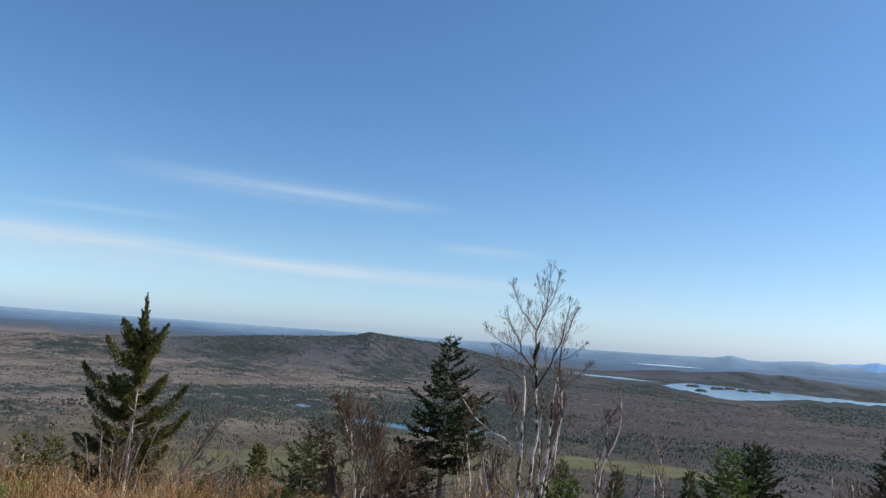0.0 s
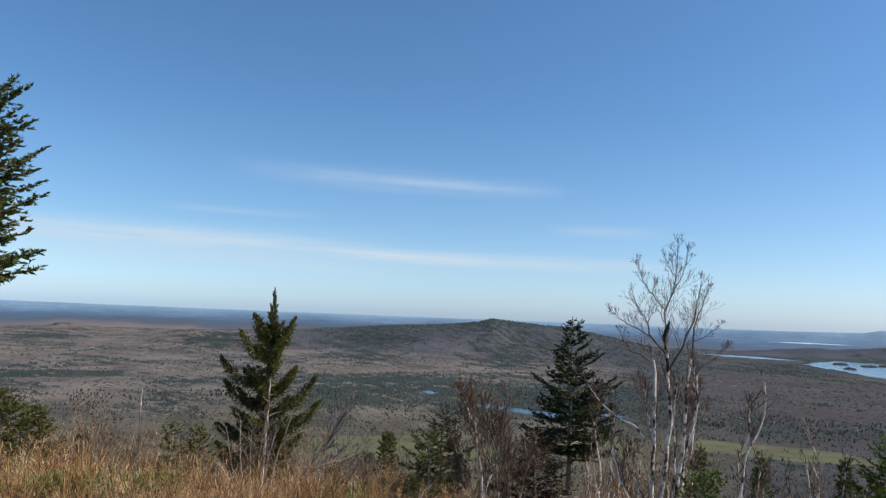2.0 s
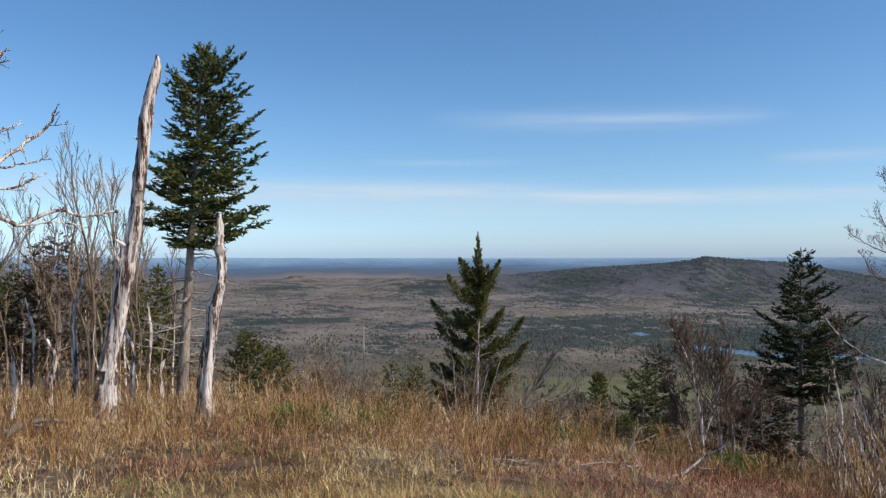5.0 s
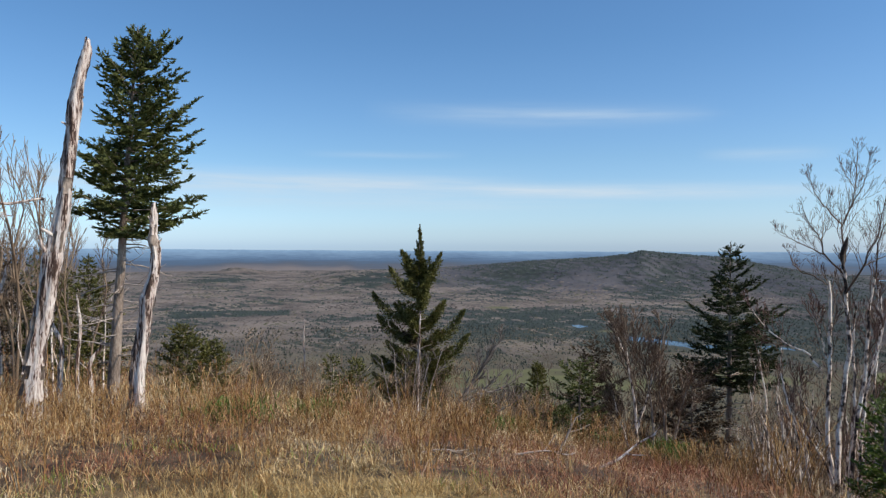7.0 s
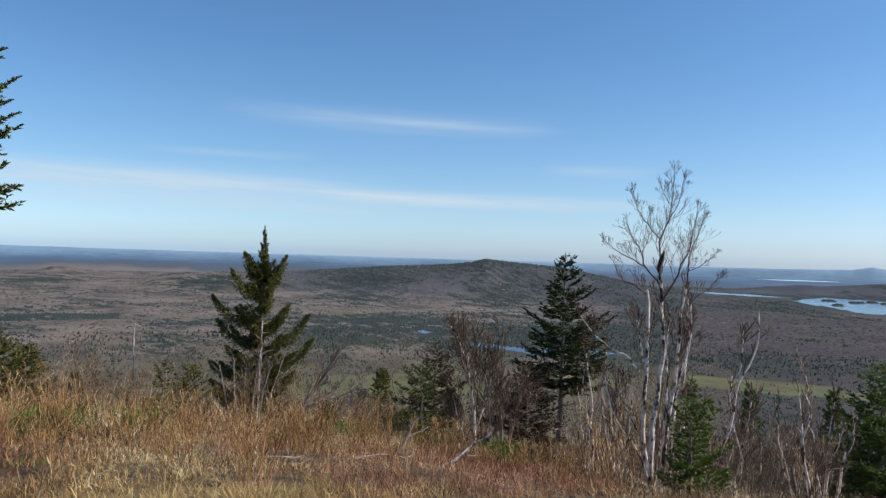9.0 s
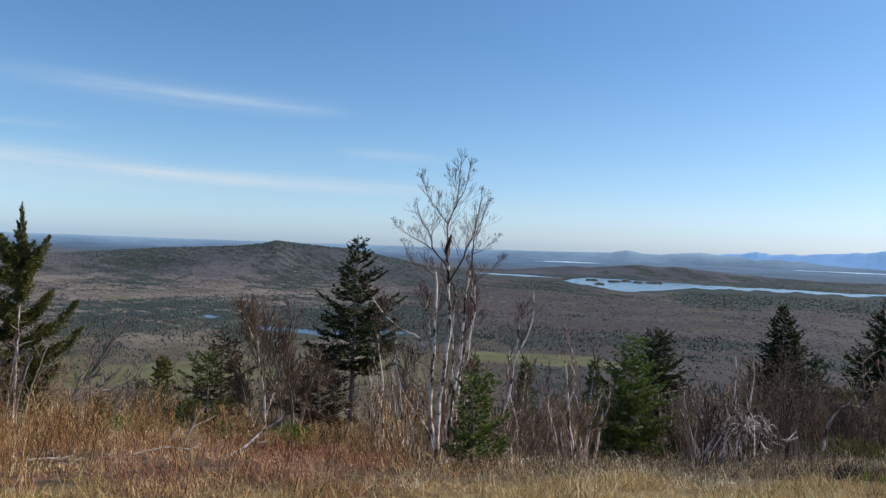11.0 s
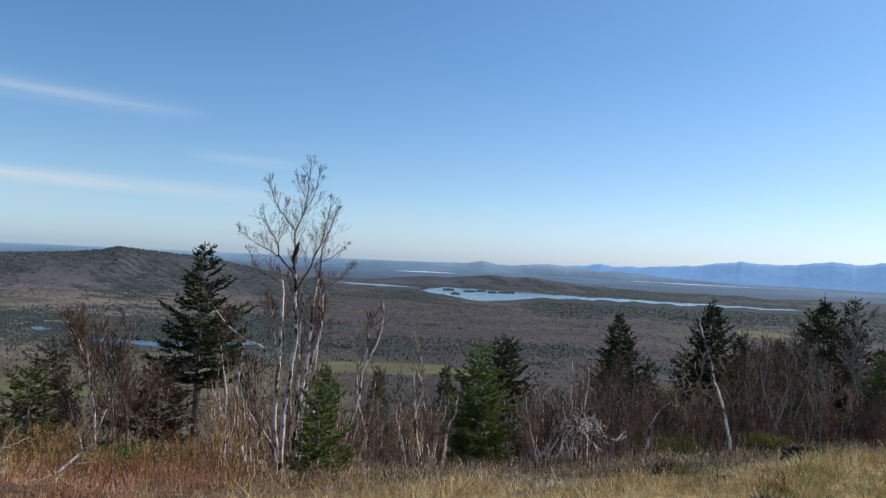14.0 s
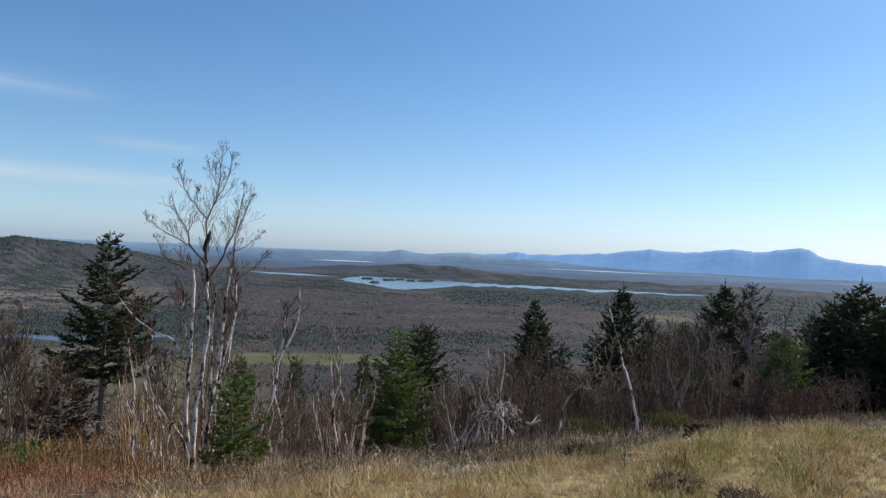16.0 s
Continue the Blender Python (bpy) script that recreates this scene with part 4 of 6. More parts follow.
def plumed_spruce(az, r, top, label, seed, limbs, fill, mat, inner):
    """A ragged spruce: a slim spire over upswept limbs, each a heavy plume of needles, with darker inner sprays low on
    its left.
    """
    g = np.random.RandomState(seed)
    x, y, z = spot(az, r)
    height = EYE + r * math.tan(radians(top)) - z
    zs = np.linspace(-0.3, height, 12)
    axis = np.stack([np.cumsum(g.normal(0, 0.02, 12)), np.cumsum(g.normal(0, 0.02, 12)), zs], -1)
    trunk = tubes([(axis, np.linspace(0.12, 0.012, 12))], 9)
    wood, plumes, dark = [], [], []

    def tufts(out, line, thick, density, size):
        """Needle sprays along a limb, thickest past its middle."""
        length = np.linalg.norm(np.diff(line, axis=0), axis=1).sum()
        n = max(8, int(length * density))
        q = g.uniform(0.12, 1.0, n)
        t = q * (len(line) - 1)
        i = np.minimum(t.astype(int), len(line) - 2)
        ahead = line[i + 1] - line[i]
        pos = line[i] + ahead * (t - i)[:, None]
        ahead = ahead / (np.linalg.norm(ahead, axis=1)[:, None] + 1e-9)
        body = np.sin(np.pi * np.clip(q, 0.02, 0.97)) ** 0.6 * np.where(q > 0.85, 0.75, 1.0)
        off = g.normal(0, 1, (n, 3)) * (thick * body)[:, None] * 0.5
        off[:, 2] = off[:, 2] * 0.8 - 0.18 * thick
        way = ahead * 0.9 + g.normal(0, 0.42, (n, 3)) + off / (thick + 1e-6) * 0.4
        way /= np.linalg.norm(way, axis=1)[:, None]
        cross = np.cross(way, g.normal(0, 1, (n, 3)))
        cross /= np.linalg.norm(cross, axis=1)[:, None]
        s = (size * g.uniform(0.7, 1.5, n))[:, None]
        p = pos + off
        out.append(np.stack([p - cross * s * 0.24, p + cross * s * 0.24, p + way * s], 1))

    def limb(drop, dx, dz, dy, thick, out, density=620, size=0.085):
        root = np.array([np.interp(height - drop, zs, axis[:, 0]), np.interp(height - drop, zs, axis[:, 1]), height - drop])
        tip = np.array([root[0] + dx, root[1] + dy, height - dz])
        mid = root * 0.45 + tip * 0.55 - np.array([0, 0, 0.2 * abs(dx) + 0.06])
        line = smooth_line([root, mid, tip], 9)
        wood.append((line, np.linspace(0.022, 0.006, 9)))
        tufts(out, line, thick, density, size)

    for drop, dx, dz, dy in limbs:
        dz = dz - 0.2 * abs(dx) * g.uniform(0.3, 1.2)
        limb(drop, dx, dz, dy, 0.18 + 0.03 * abs(dx), plumes)
        for k in range(2):
            f = g.uniform(0.35, 0.85)
            limb(drop - 0.1 * k, dx * f, drop + (dz - drop) * f + g.normal(0, 0.12), dy + g.normal(0, 0.3), 0.17, plumes)
    for k in range(fill):
        drop = 1.6 + (height - 2.1) * (k + g.uniform(0, 1)) / fill
        a, reach = g.uniform(0, 6.283), (0.3 + 0.1 * drop) * g.uniform(0.5, 1.2)
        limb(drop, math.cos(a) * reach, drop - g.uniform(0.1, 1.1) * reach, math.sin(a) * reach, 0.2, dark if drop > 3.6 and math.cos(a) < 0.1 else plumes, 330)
    for k in range(50):
        drop = 0.12 + 1.9 * (k / 50) ** 0.8
        a, reach = g.uniform(0, 6.283), (0.03 + 0.13 * drop) * g.uniform(0.4, 1.25)
        limb(drop, math.cos(a) * reach, drop - reach * g.uniform(0.4, 1.1), math.sin(a) * reach, 0.02 + 0.03 * drop, plumes, 420, 0.045 + 0.02 * drop)
    tufts(plumes, axis[-1] - np.array([[0, 0, 0.5], [0, 0, 0.25], [0, 0, -0.03]]), 0.05, 220, 0.06)
    twigs = []
    for k in range(30):
        h = g.uniform(0.3, height - 3.0)
        a = g.uniform(0, 6.283)
        line = wander(g, (np.interp(h, zs, axis[:, 0]), np.interp(h, zs, axis[:, 1]), h), (math.cos(a), math.sin(a), -0.1), g.uniform(0.7, 1.6), 0.14, 0.0, 6)
        twigs.append((line, np.linspace(0.014, 0.005, 6)))
        extra = []
        branch_out(g, line, np.linspace(0.012, 0.005, 6), extra, 1, 4, 0.5, 0.005, 0.8, 0.0)
        twigs += [(p, q) for _, p, q in extra]
    tri = lambda sets: np.concatenate(sets).reshape(-1, 3)
    crown, core = tri(plumes), tri(dark)
    plant("spruce_tree", (x, y, z), label, "tree", {
        "trunk": mesh_from("trunk", *trunk, M_BARK, True), "branchwork": mesh_from("branchwork", *tubes(wood, 3), M_BARK),
        "crown": mesh_from("crown", crown, np.arange(len(crown)).reshape(-1, 3), mat),
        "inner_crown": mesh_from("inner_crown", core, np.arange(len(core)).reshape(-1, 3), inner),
        "dead_branchwork": mesh_from("dead_branchwork", *tubes(twigs, 4), M_TWIG_TAN)}, "", -az)


plumed_spruce(-22.2, 27.0, 1.6, "ragged olive spruce with upswept plumes and dead grey twigs", 12, (
    (2.15, -0.62, 1.0, 0.1), (2.6, -1.07, 1.72, -0.2), (3.55, -1.72, 2.65, 0.1), (4.2, -1.55, 3.65, 0.3), (5.2, -1.75, 5.0, 0.0), (5.9, -1.7, 5.8, -0.2),
    (2.5, 0.83, 1.2, 0.0), (3.9, 0.97, 2.85, -0.2), (4.5, 1.7, 3.5, 0.1), (5.2, 1.85, 4.3, 0.0), (5.9, 1.2, 5.4, -0.2), (3.0, 0.3, 1.9, -0.7), (4.0, -0.4, 3.1, -0.9),
    (6.3, -1.6, 6.3, 0.2), (6.6, 1.1, 6.4, 0.0), (4.8, -1.2, 4.4, -0.5), (5.5, 0.9, 4.9, -0.6), (6.2, 0.4, 5.7, -0.9), (5.7, -0.8, 5.3, -0.7)), 44, M_NEEDLE_OLIVE, M_NEEDLE_DRY)
conifer("spruce_tree", 1.3, 22.2, 0.35, "tall narrow dark spruce with sparse lower branches", 13, 1.85, 0.4, shape=0.9, per=7, whorl=0.4, droop=0.02, thin=0.12, lopsided=0.12, spire=0.08, tufts=1.9, mat=M_NEEDLE_DARK)
conifer("fir_tree", 23.3, 16.0, -6.55, "bright green young fir among bare saplings", 14, 1.2, 0.04, shape=0.7, per=6, whorl=0.24, mat=M_NEEDLE_FIR, droop=0.1)
conifer("fir_tree", 25.2, 19.0, -5.9, "dark blunt-topped fir behind a brighter one", 15, 0.95, 0.05, shape=0.45, per=6, whorl=0.24, droop=0.1, mat=M_NEEDLE_DARK)
conifer("fir_tree", 11.0, 9.35, -10.6, "small bright green fir beside white birch stems", 16, 0.37, 0.0, shape=0.36, per=6, whorl=0.17, mat=M_NEEDLE_FIR, droop=-0.3, needle=0.045, spire=0.1, thin=0.1, lopsided=0.15, tufts=1.9)
SPRUCES = "dark spruces along the slope"
conifer("spruce_tree", 33.75, 29.3, -2.95, "dark conical spruce standing above bare thicket", 17, 2.03, 0.1, SPRUCES, shape=0.95, per=7, whorl=0.3, droop=0.15, tufts=1.6, needle=0.075, point=0.26, spire=0.05, vary=(0.72, 1.1), mat=M_NEEDLE_DARK)
conifer("spruce_tree", 40.45, 23.0, -1.72, "dark pointed spruce behind a leaning dead pole", 18, 1.74, 0.1, SPRUCES, shape=0.95, per=7, whorl=0.3, droop=0.12, tufts=1.6, needle=0.075, point=0.26, spire=0.05, vary=(0.72, 1.1), mat=M_NEEDLE_DARK)
conifer("spruce_tree", 42.5, 24.3, -4.2, "shorter dark spruce close beside a taller one", 19, 1.55, 0.08, SPRUCES, shape=0.95, per=7, whorl=0.3, droop=0.12, tufts=1.6, needle=0.075, point=0.26, spire=0.05, vary=(0.72, 1.1), mat=M_NEEDLE_DARK)
conifer("spruce_tree", 45.1, 27.0, -4.3, "small dark spruce between taller ones", 20, 1.44, 0.08, SPRUCES, shape=0.95, per=7, whorl=0.3, droop=0.12, tufts=1.6, needle=0.075, point=0.26, spire=0.05, vary=(0.72, 1.1), mat=M_NEEDLE_DARK)
conifer("spruce_tree", 47.8, 24.2, -1.15, "dark spruce with wide layered branches", 21, 2.03, 0.12, SPRUCES, shape=0.95, per=7, whorl=0.3, droop=0.1, tufts=1.6, needle=0.075, point=0.26, spire=0.05, vary=(0.72, 1.1), mat=M_NEEDLE_DARK)
conifer("spruce_tree", 54.9, 22.5, -1.9, "dark spruce at the edge of the clearing", 22, 1.83, 0.1, SPRUCES, shape=0.95, per=7, whorl=0.3, droop=0.12, tufts=1.6, needle=0.075, point=0.26, spire=0.05, vary=(0.72, 1.1), mat=M_NEEDLE_DARK)
conifer("spruce_tree", 56.6, 21.5, -0.6, "tall dark spruce at the edge of the clearing", 23, 2.22, 0.1, SPRUCES, shape=0.95, per=7, whorl=0.3, droop=0.12, tufts=1.6, needle=0.075, point=0.26, spire=0.05, vary=(0.72, 1.1), mat=M_NEEDLE_DARK)
conifer("spruce_tree", 59.2, 21.0, -1.2, "dark spruce at the edge of the clearing", 24, 2.03, 0.1, SPRUCES, shape=0.95, per=7, whorl=0.3, droop=0.12, tufts=1.6, needle=0.075, point=0.26, spire=0.05, vary=(0.72, 1.1), mat=M_NEEDLE_DARK)
conifer("spruce_tree", 49.6, 20.5, -1.3, "brown half-dead spruce with thin needles", 25, 1.3, 0.1, shape=0.75, per=5, whorl=0.34, thin=0.3, mat=M_NEEDLE_DRY)
conifer("fir_tree", 51.9, 17.6, -5.1, "bushy green fir before darker spruces", 26, 0.85, 0.03, shape=0.55, per=6, whorl=0.2, mat=M_NEEDLE_FIR, droop=0.05)
conifer("spruce_tree", -53.2, 26.0, 1.7, "dark half-dead spruce among bare trees", 27, 1.35, 0.25, shape=0.5, per=4, whorl=0.42, thin=0.3, mat=M_NEEDLE_DRY)
conifer("spruce_tree", -46.6, 25.0, -0.6, "dull green spruce behind bleached snags", 28, 1.4, 0.12, shape=0.7, per=5, whorl=0.34, mat=M_NEEDLE_OLIVE, thin=0.1)
conifer("spruce_tree", -56.0, 30.0, -0.5, "dark spruce deep among bare trees", 29, 1.4, 0.12, shape=0.7, per=5, whorl=0.36, thin=0.15)
for k, (az, r, top, reach, mat) in enumerate(((-59.3, 25, 2.2, 1.3, M_NEEDLE_DRY), (-57.6, 28, 1.2, 1.3, M_NEEDLE_OLIVE), (-54.6, 27, 0.8, 1.2, M_NEEDLE_DRY), (-51.6, 29, 0.2, 1.2, M_NEEDLE_DRY), (-49.6, 27, -0.4, 1.1, M_NEEDLE_OLIVE), (-47.9, 24, -2.0, 1.2, M_NEEDLE_OLIVE), (-61.5, 26, 1.6, 1.4, M_NEEDLE_OLIVE))):
    conifer("spruce_tree", az, r, top, "scraggly brown-green spruce among bare trunks", 290 + k, reach, 0.15, "scraggly spruces on the shoulder", shape=0.5, per=5, whorl=0.34, droop=0.1, thin=0.15, tufts=1.0, mat=mat)
for k, (az, r, top, reach) in enumerate(((38.6, 27, -6.2, 1.3), (43.8, 28, -5.2, 1.4), (46.4, 29, -4.9, 1.4), (49.4, 28, -4.4, 1.5), (51.4, 27, -4.4, 1.5), (53.4, 26, -3.6, 1.7), (58.0, 25, -2.6, 1.9), (61.0, 24, -1.6, 2.0), (36.2, 31, -6.6, 1.3))):
    conifer("spruce_tree", az, r, top, "dark spruce in the shaded stand behind the thicket", 190 + k, reach, 0.05, SPRUCES, shape=0.9, per=6, whorl=0.38, droop=0.15, tufts=0.8, point=0.22, spire=0.05, mat=M_NEEDLE_DARK)
YOUNG = "young conifers in the brush"
conifer("young_spruce", -40.2, 23.5, -5.9, "bushy young spruce standing in brown brush", 31, 1.05, 0.02, YOUNG, shape=0.6, per=5, whorl=0.22, mat=M_NEEDLE_OLIVE)
conifer("young_spruce", -38.2, 24.5, -7.2, "low bushy spruce standing in brown brush", 32, 1.05, 0.02, YOUNG, shape=0.55, per=5, whorl=0.22, mat=M_NEEDLE_OLIVE)
conifer("young_spruce", -35.0, 28.0, -9.0, "little pointed spruce standing in brown brush", 33, 0.3, 0.02, YOUNG, shape=0.8, per=5, whorl=0.2)
conifer("young_spruce", -29.2, 22.0, -8.6, "scraggly thin spruce standing in brown brush", 34, 0.6, 0.08, YOUNG, shape=0.7, per=3, whorl=0.26, thin=0.25, mat=M_NEEDLE_OLIVE)
conifer("young_spruce", -27.2, 24.0, -8.9, "low olive spruce standing in brown brush", 35, 0.7, 0.02, YOUNG, shape=0.45, per=4, whorl=0.26, mat=M_NEEDLE_OLIVE, thin=0.2)
conifer("young_spruce", -12.8, 34.0, -9.0, "dull young spruce on the lower slope", 36, 0.8, 0.03, YOUNG, shape=0.7, per=5, whorl=0.26, mat=M_NEEDLE_OLIVE)
conifer("young_spruce", -14.4, 35.0, -11.0, "low dull spruce on the lower slope", 37, 0.7, 0.03, YOUNG, shape=0.6, per=5, whorl=0.26, mat=M_NEEDLE_OLIVE)
conifer("young_spruce", -10.9, 18.2, -12.6, "low dark bushy spruce beside bare stems", 38, 0.6, 0.01, YOUNG, shape=0.5, per=6, whorl=0.16)
conifer("young_spruce", -17.0, 21.0, -12.0, "low dull spruce in brown brush", 39, 0.4, 0.01, YOUNG, shape=0.6, per=5, whorl=0.18, mat=M_NEEDLE_OLIVE)
conifer("young_spruce", -8.6, 20.0, -7.3, "dense dark scrubby spruce with dead lower twigs", 40, 1.15, 0.1, YOUNG, shape=0.4, per=5, whorl=0.3, mat=M_NEEDLE_DRY, thin=0.25)
conifer("young_spruce", -9.6, 19.2, -9.0, "low brown scrubby spruce beside bare stems", 46, 1.1, 0.05, YOUNG, shape=0.4, per=5, whorl=0.28, thin=0.25)
conifer("young_spruce", -1.2, 20.5, -8.8, "half-dead brown spruce below a taller one", 47, 1.3, 0.1, YOUNG, shape=0.35, per=5, whorl=0.26, mat=M_NEEDLE_DRY, thin=0.2)
conifer("young_spruce", -7.6, 12.6, -14.6, "little green spruce low in the brush", 48, 0.45, 0.01, YOUNG, shape=0.5, per=6, whorl=0.16)
conifer("young_spruce", 20.5, 21.3, -8.2, "small pointed dark spruce above the thicket", 41, 0.5, 0.05, YOUNG, shape=0.9, per=5, whorl=0.24)
conifer("young_spruce", 15.2, 24.0, -8.6, "small dark spruce seen between bare stems", 42, 0.6, 0.05, YOUNG, shape=0.8, per=5, whorl=0.26)
conifer("young_spruce", 11.0, 20.0, -8.5, "dark spruce seen behind birch stems", 43, 0.7, 0.05, YOUNG, shape=0.7, per=5, whorl=0.26)
conifer("young_spruce", 37.6, 21.0, -9.0, "low dark spruce in bare thicket", 44, 0.7, 0.02, YOUNG, shape=0.5, per=5, whorl=0.24)
conifer("young_spruce", 46.4, 20.0, -7.5, "low dark spruce under taller ones", 45, 0.8, 0.02, YOUNG, shape=0.5, per=5, whorl=0.24)


# ---- bare trees ----
def stems_tree(name, az, r, label, category, stems, seed, bark, twig_mat, count=7, length=0.6, levels=2, tip=0.0035, first=0.35, angle=0.7, lift=0.12, limb=None, lift_z=0.0, group="", sink=0.35, bend=0.16, onto=None, ratio=0.55, taper=0.34):
    """A leafless tree: each stem (front-view points, foot radius, depth) is a part, with the fine twigs as another."""
    g = np.random.RandomState(seed)
    x, y, z = spot(az, r)
    ob = onto or thing(name, (x, y, z + lift_z), label, category, group, -az)
    fine = []
    for flat, radius, depth in stems:
        key = line3(flat, depth, g)
        if key[0, 2] < 0.3:
            key[0, 2] -= sink
        pts = smooth_line(key, 22)
        pts[2:-1] += g.normal(0, 0.007, (19, 3))
        rad = radius * np.linspace(1, taper, 22)
        part("stem", mesh_from("stem", *tubes([(pts, rad)], 8), bark, True), ob)
        branch_out(g, pts, rad, fine, levels, count, length, tip, angle, lift, first, bend, ratio)
    limbs = [(p, q) for l, p, q in fine if l == levels]
    twigs = [(p, q) for l, p, q in fine if l < levels]
    for one in limbs:
        part("limb", mesh_from("limb", *tubes([one], 5), limb or twig_mat, True), ob)
    if twigs:
        tagged(part("crown", mesh_from("crown", *tubes(twigs, 3), twig_mat), ob), "haze of fine bare twigs", kind="stuff")
    return ob


big_birch = stems_tree("birch_tree", 8.2, 10.3, "leafless white birch clump with several stems and fine crown", "tree", (
    ([(0.02, 0), (0.0, 0.68), (0.04, 1.3), (0.115, 2.02), (0.09, 2.46), (0.075, 2.82), (0.05, 3.08)], 0.036, 0.0),
    ([(-0.02, 0), (-0.04, 0.24), (-0.115, 0.86), (-0.1, 1.57), (-0.09, 2.1), (-0.1, 2.59), (-0.12, 2.84)], 0.033, 0.1),
    ([(0.12, 0), (0.18, 0.86), (0.29, 1.57), (0.31, 2.02), (0.35, 2.55), (0.39, 2.9)], 0.029, 0.15)), 51, M_BIRCH, M_TWIG_RED, 9, 0.6, 3, 0.0024, 0.5, 0.5, 0.2, limb=M_TWIG, bend=0.12, ratio=0.3, taper=0.5)


def forked(g, start, way, length, radius, levels, out):
    """A twig that keeps forking upwards into finer ones."""
    pts = wander(g, start, way, length, 0.1, 0.05, 4)
    out.append((pts, np.linspace(radius, radius * 0.7, 4)))
    if not levels:
        return
    ahead = pts[-1] - pts[-2]
    ahead /= np.linalg.norm(ahead)
    spin = g.uniform(0, 6.283)
    for k in range(2 if g.uniform() < 0.75 else 3):
        side = np.cross(ahead, (math.cos(spin + 3.0 * k), math.sin(spin + 3.0 * k), 0.2))
        side /= np.linalg.norm(side)
        a = g.uniform(0.2, 0.62)
        root = pts[-1] if k < 2 else pts[2]
        forked(g, root, ahead * math.cos(a) + side * math.sin(a) + np.array([0, 0, 0.1]), length * g.uniform(0.65, 0.95), max(0.0019, radius * 0.72), levels - 1, out)


def birch_crown(tree, limbs, seed):
    """Boughs of a birch, each a limb of its own, with twigs forking off all along them."""
    g = np.random.RandomState(seed)
    twigs = []
    for flat, radius, depth in limbs:
        pts = smooth_line(line3(flat, depth, g), 14)
        pts[1:-1] += g.normal(0, 0.006, (12, 3))
        part("limb", mesh_from("limb", *tubes([(pts, radius * np.linspace(1, 0.3, 14))], 6), M_TWIG, True), tree)
        size = np.linalg.norm(np.diff(pts, axis=0), axis=1).sum()
        count = max(5, int(size * 14))
        for f in np.append(np.linspace(0.15, 0.93, count), (1.0, 1.0)):
            t = min(f * 13, 12.999)
            i = int(t)
            ahead = pts[i + 1] - pts[i]
            ahead /= np.linalg.norm(ahead)
            side = np.cross(ahead, g.normal(0, 1, 3))
            side /= np.linalg.norm(side)
            a = g.uniform(0.35, 0.85) if f < 1 else g.uniform(0.05, 0.35)
            reach = (0.45 * size * (1 - 0.85 * f) + 0.1) * g.uniform(0.6, 1.2)
            forked(g, pts[i] + (pts[i + 1] - pts[i]) * (t - i), ahead * math.cos(a) + side * math.sin(a) + np.array([0, 0, 0.18]), min(0.17, reach / 3.0), max(0.0024, radius * 0.3 * (1 - 0.5 * f)), 3, twigs)
    tagged(part("crown", mesh_from("crown", *tubes(twigs, 3), M_TWIG_RED), tree), "haze of fine bare twigs", kind="stuff")


birch_crown(big_birch, (
    ([(0.05, 3.04), (0.045, 3.3), (0.04, 3.53), (0.14, 3.79), (0.185, 4.15), (0.2, 4.44)], 0.0155, 0.0),
    ([(0.06, 2.92), (-0.155, 3.17), (-0.2, 3.35), (-0.31, 3.53), (-0.4, 3.75)], 0.0125, 0.02),
    ([(-0.155, 3.17), (-0.36, 3.28), (-0.55, 3.38), (-0.7, 3.5)], 0.009, 0.02),
    ([(0.04, 3.53), (-0.14, 3.76), (-0.28, 3.98), (-0.33, 4.16)], 0.01, -0.03),
    ([(-0.12, 2.8), (-0.28, 2.9), (-0.45, 2.97), (-0.57, 3.18)], 0.012, 0.1),
    ([(0.08, 2.7), (0.27, 3.04), (0.31, 3.22), (0.41, 3.39), (0.45, 3.66), (0.5, 3.95)], 0.014, 0.03),
    ([(0.27, 3.04), (0.45, 3.13), (0.6, 3.22), (0.76, 3.36)], 0.008, 0.05),
    ([(0.39, 2.88), (0.43, 3.35), (0.52, 3.6), (0.6, 3.82)], 0.011, 0.15),
    ([(0.14, 3.79), (0.25, 4.0), (0.3, 4.2), (0.32, 4.34)], 0.0075, 0.0),
    ([(0.16, 4.0), (0.07, 4.17), (0.02, 4.3)], 0.006, 0.02),
    ([(-0.2, 3.35), (-0.16, 3.6), (-0.12, 3.85)], 0.007, 0.06),
    ([(0.35, 2.55), (0.55, 2.78), (0.72, 2.93), (0.82, 3.04)], 0.009, 0.15)), 151)
part("broken_stub", mesh_from("broken_stub", *tubes([(smooth_line([(0.05, 0, 3.08), (0.045, -0.01, 3.2), (0.07, 0, 3.3), (0.1, 0, 3.39)], 9), 0.032 * np.array([0.9, 1.1, 1.2, 0.95, 1.0, 0.85, 0.7, 0.5, 0.2]))], 7), M_BARK_DARK, True), big_birch, "dark decayed stub of a broken leader")
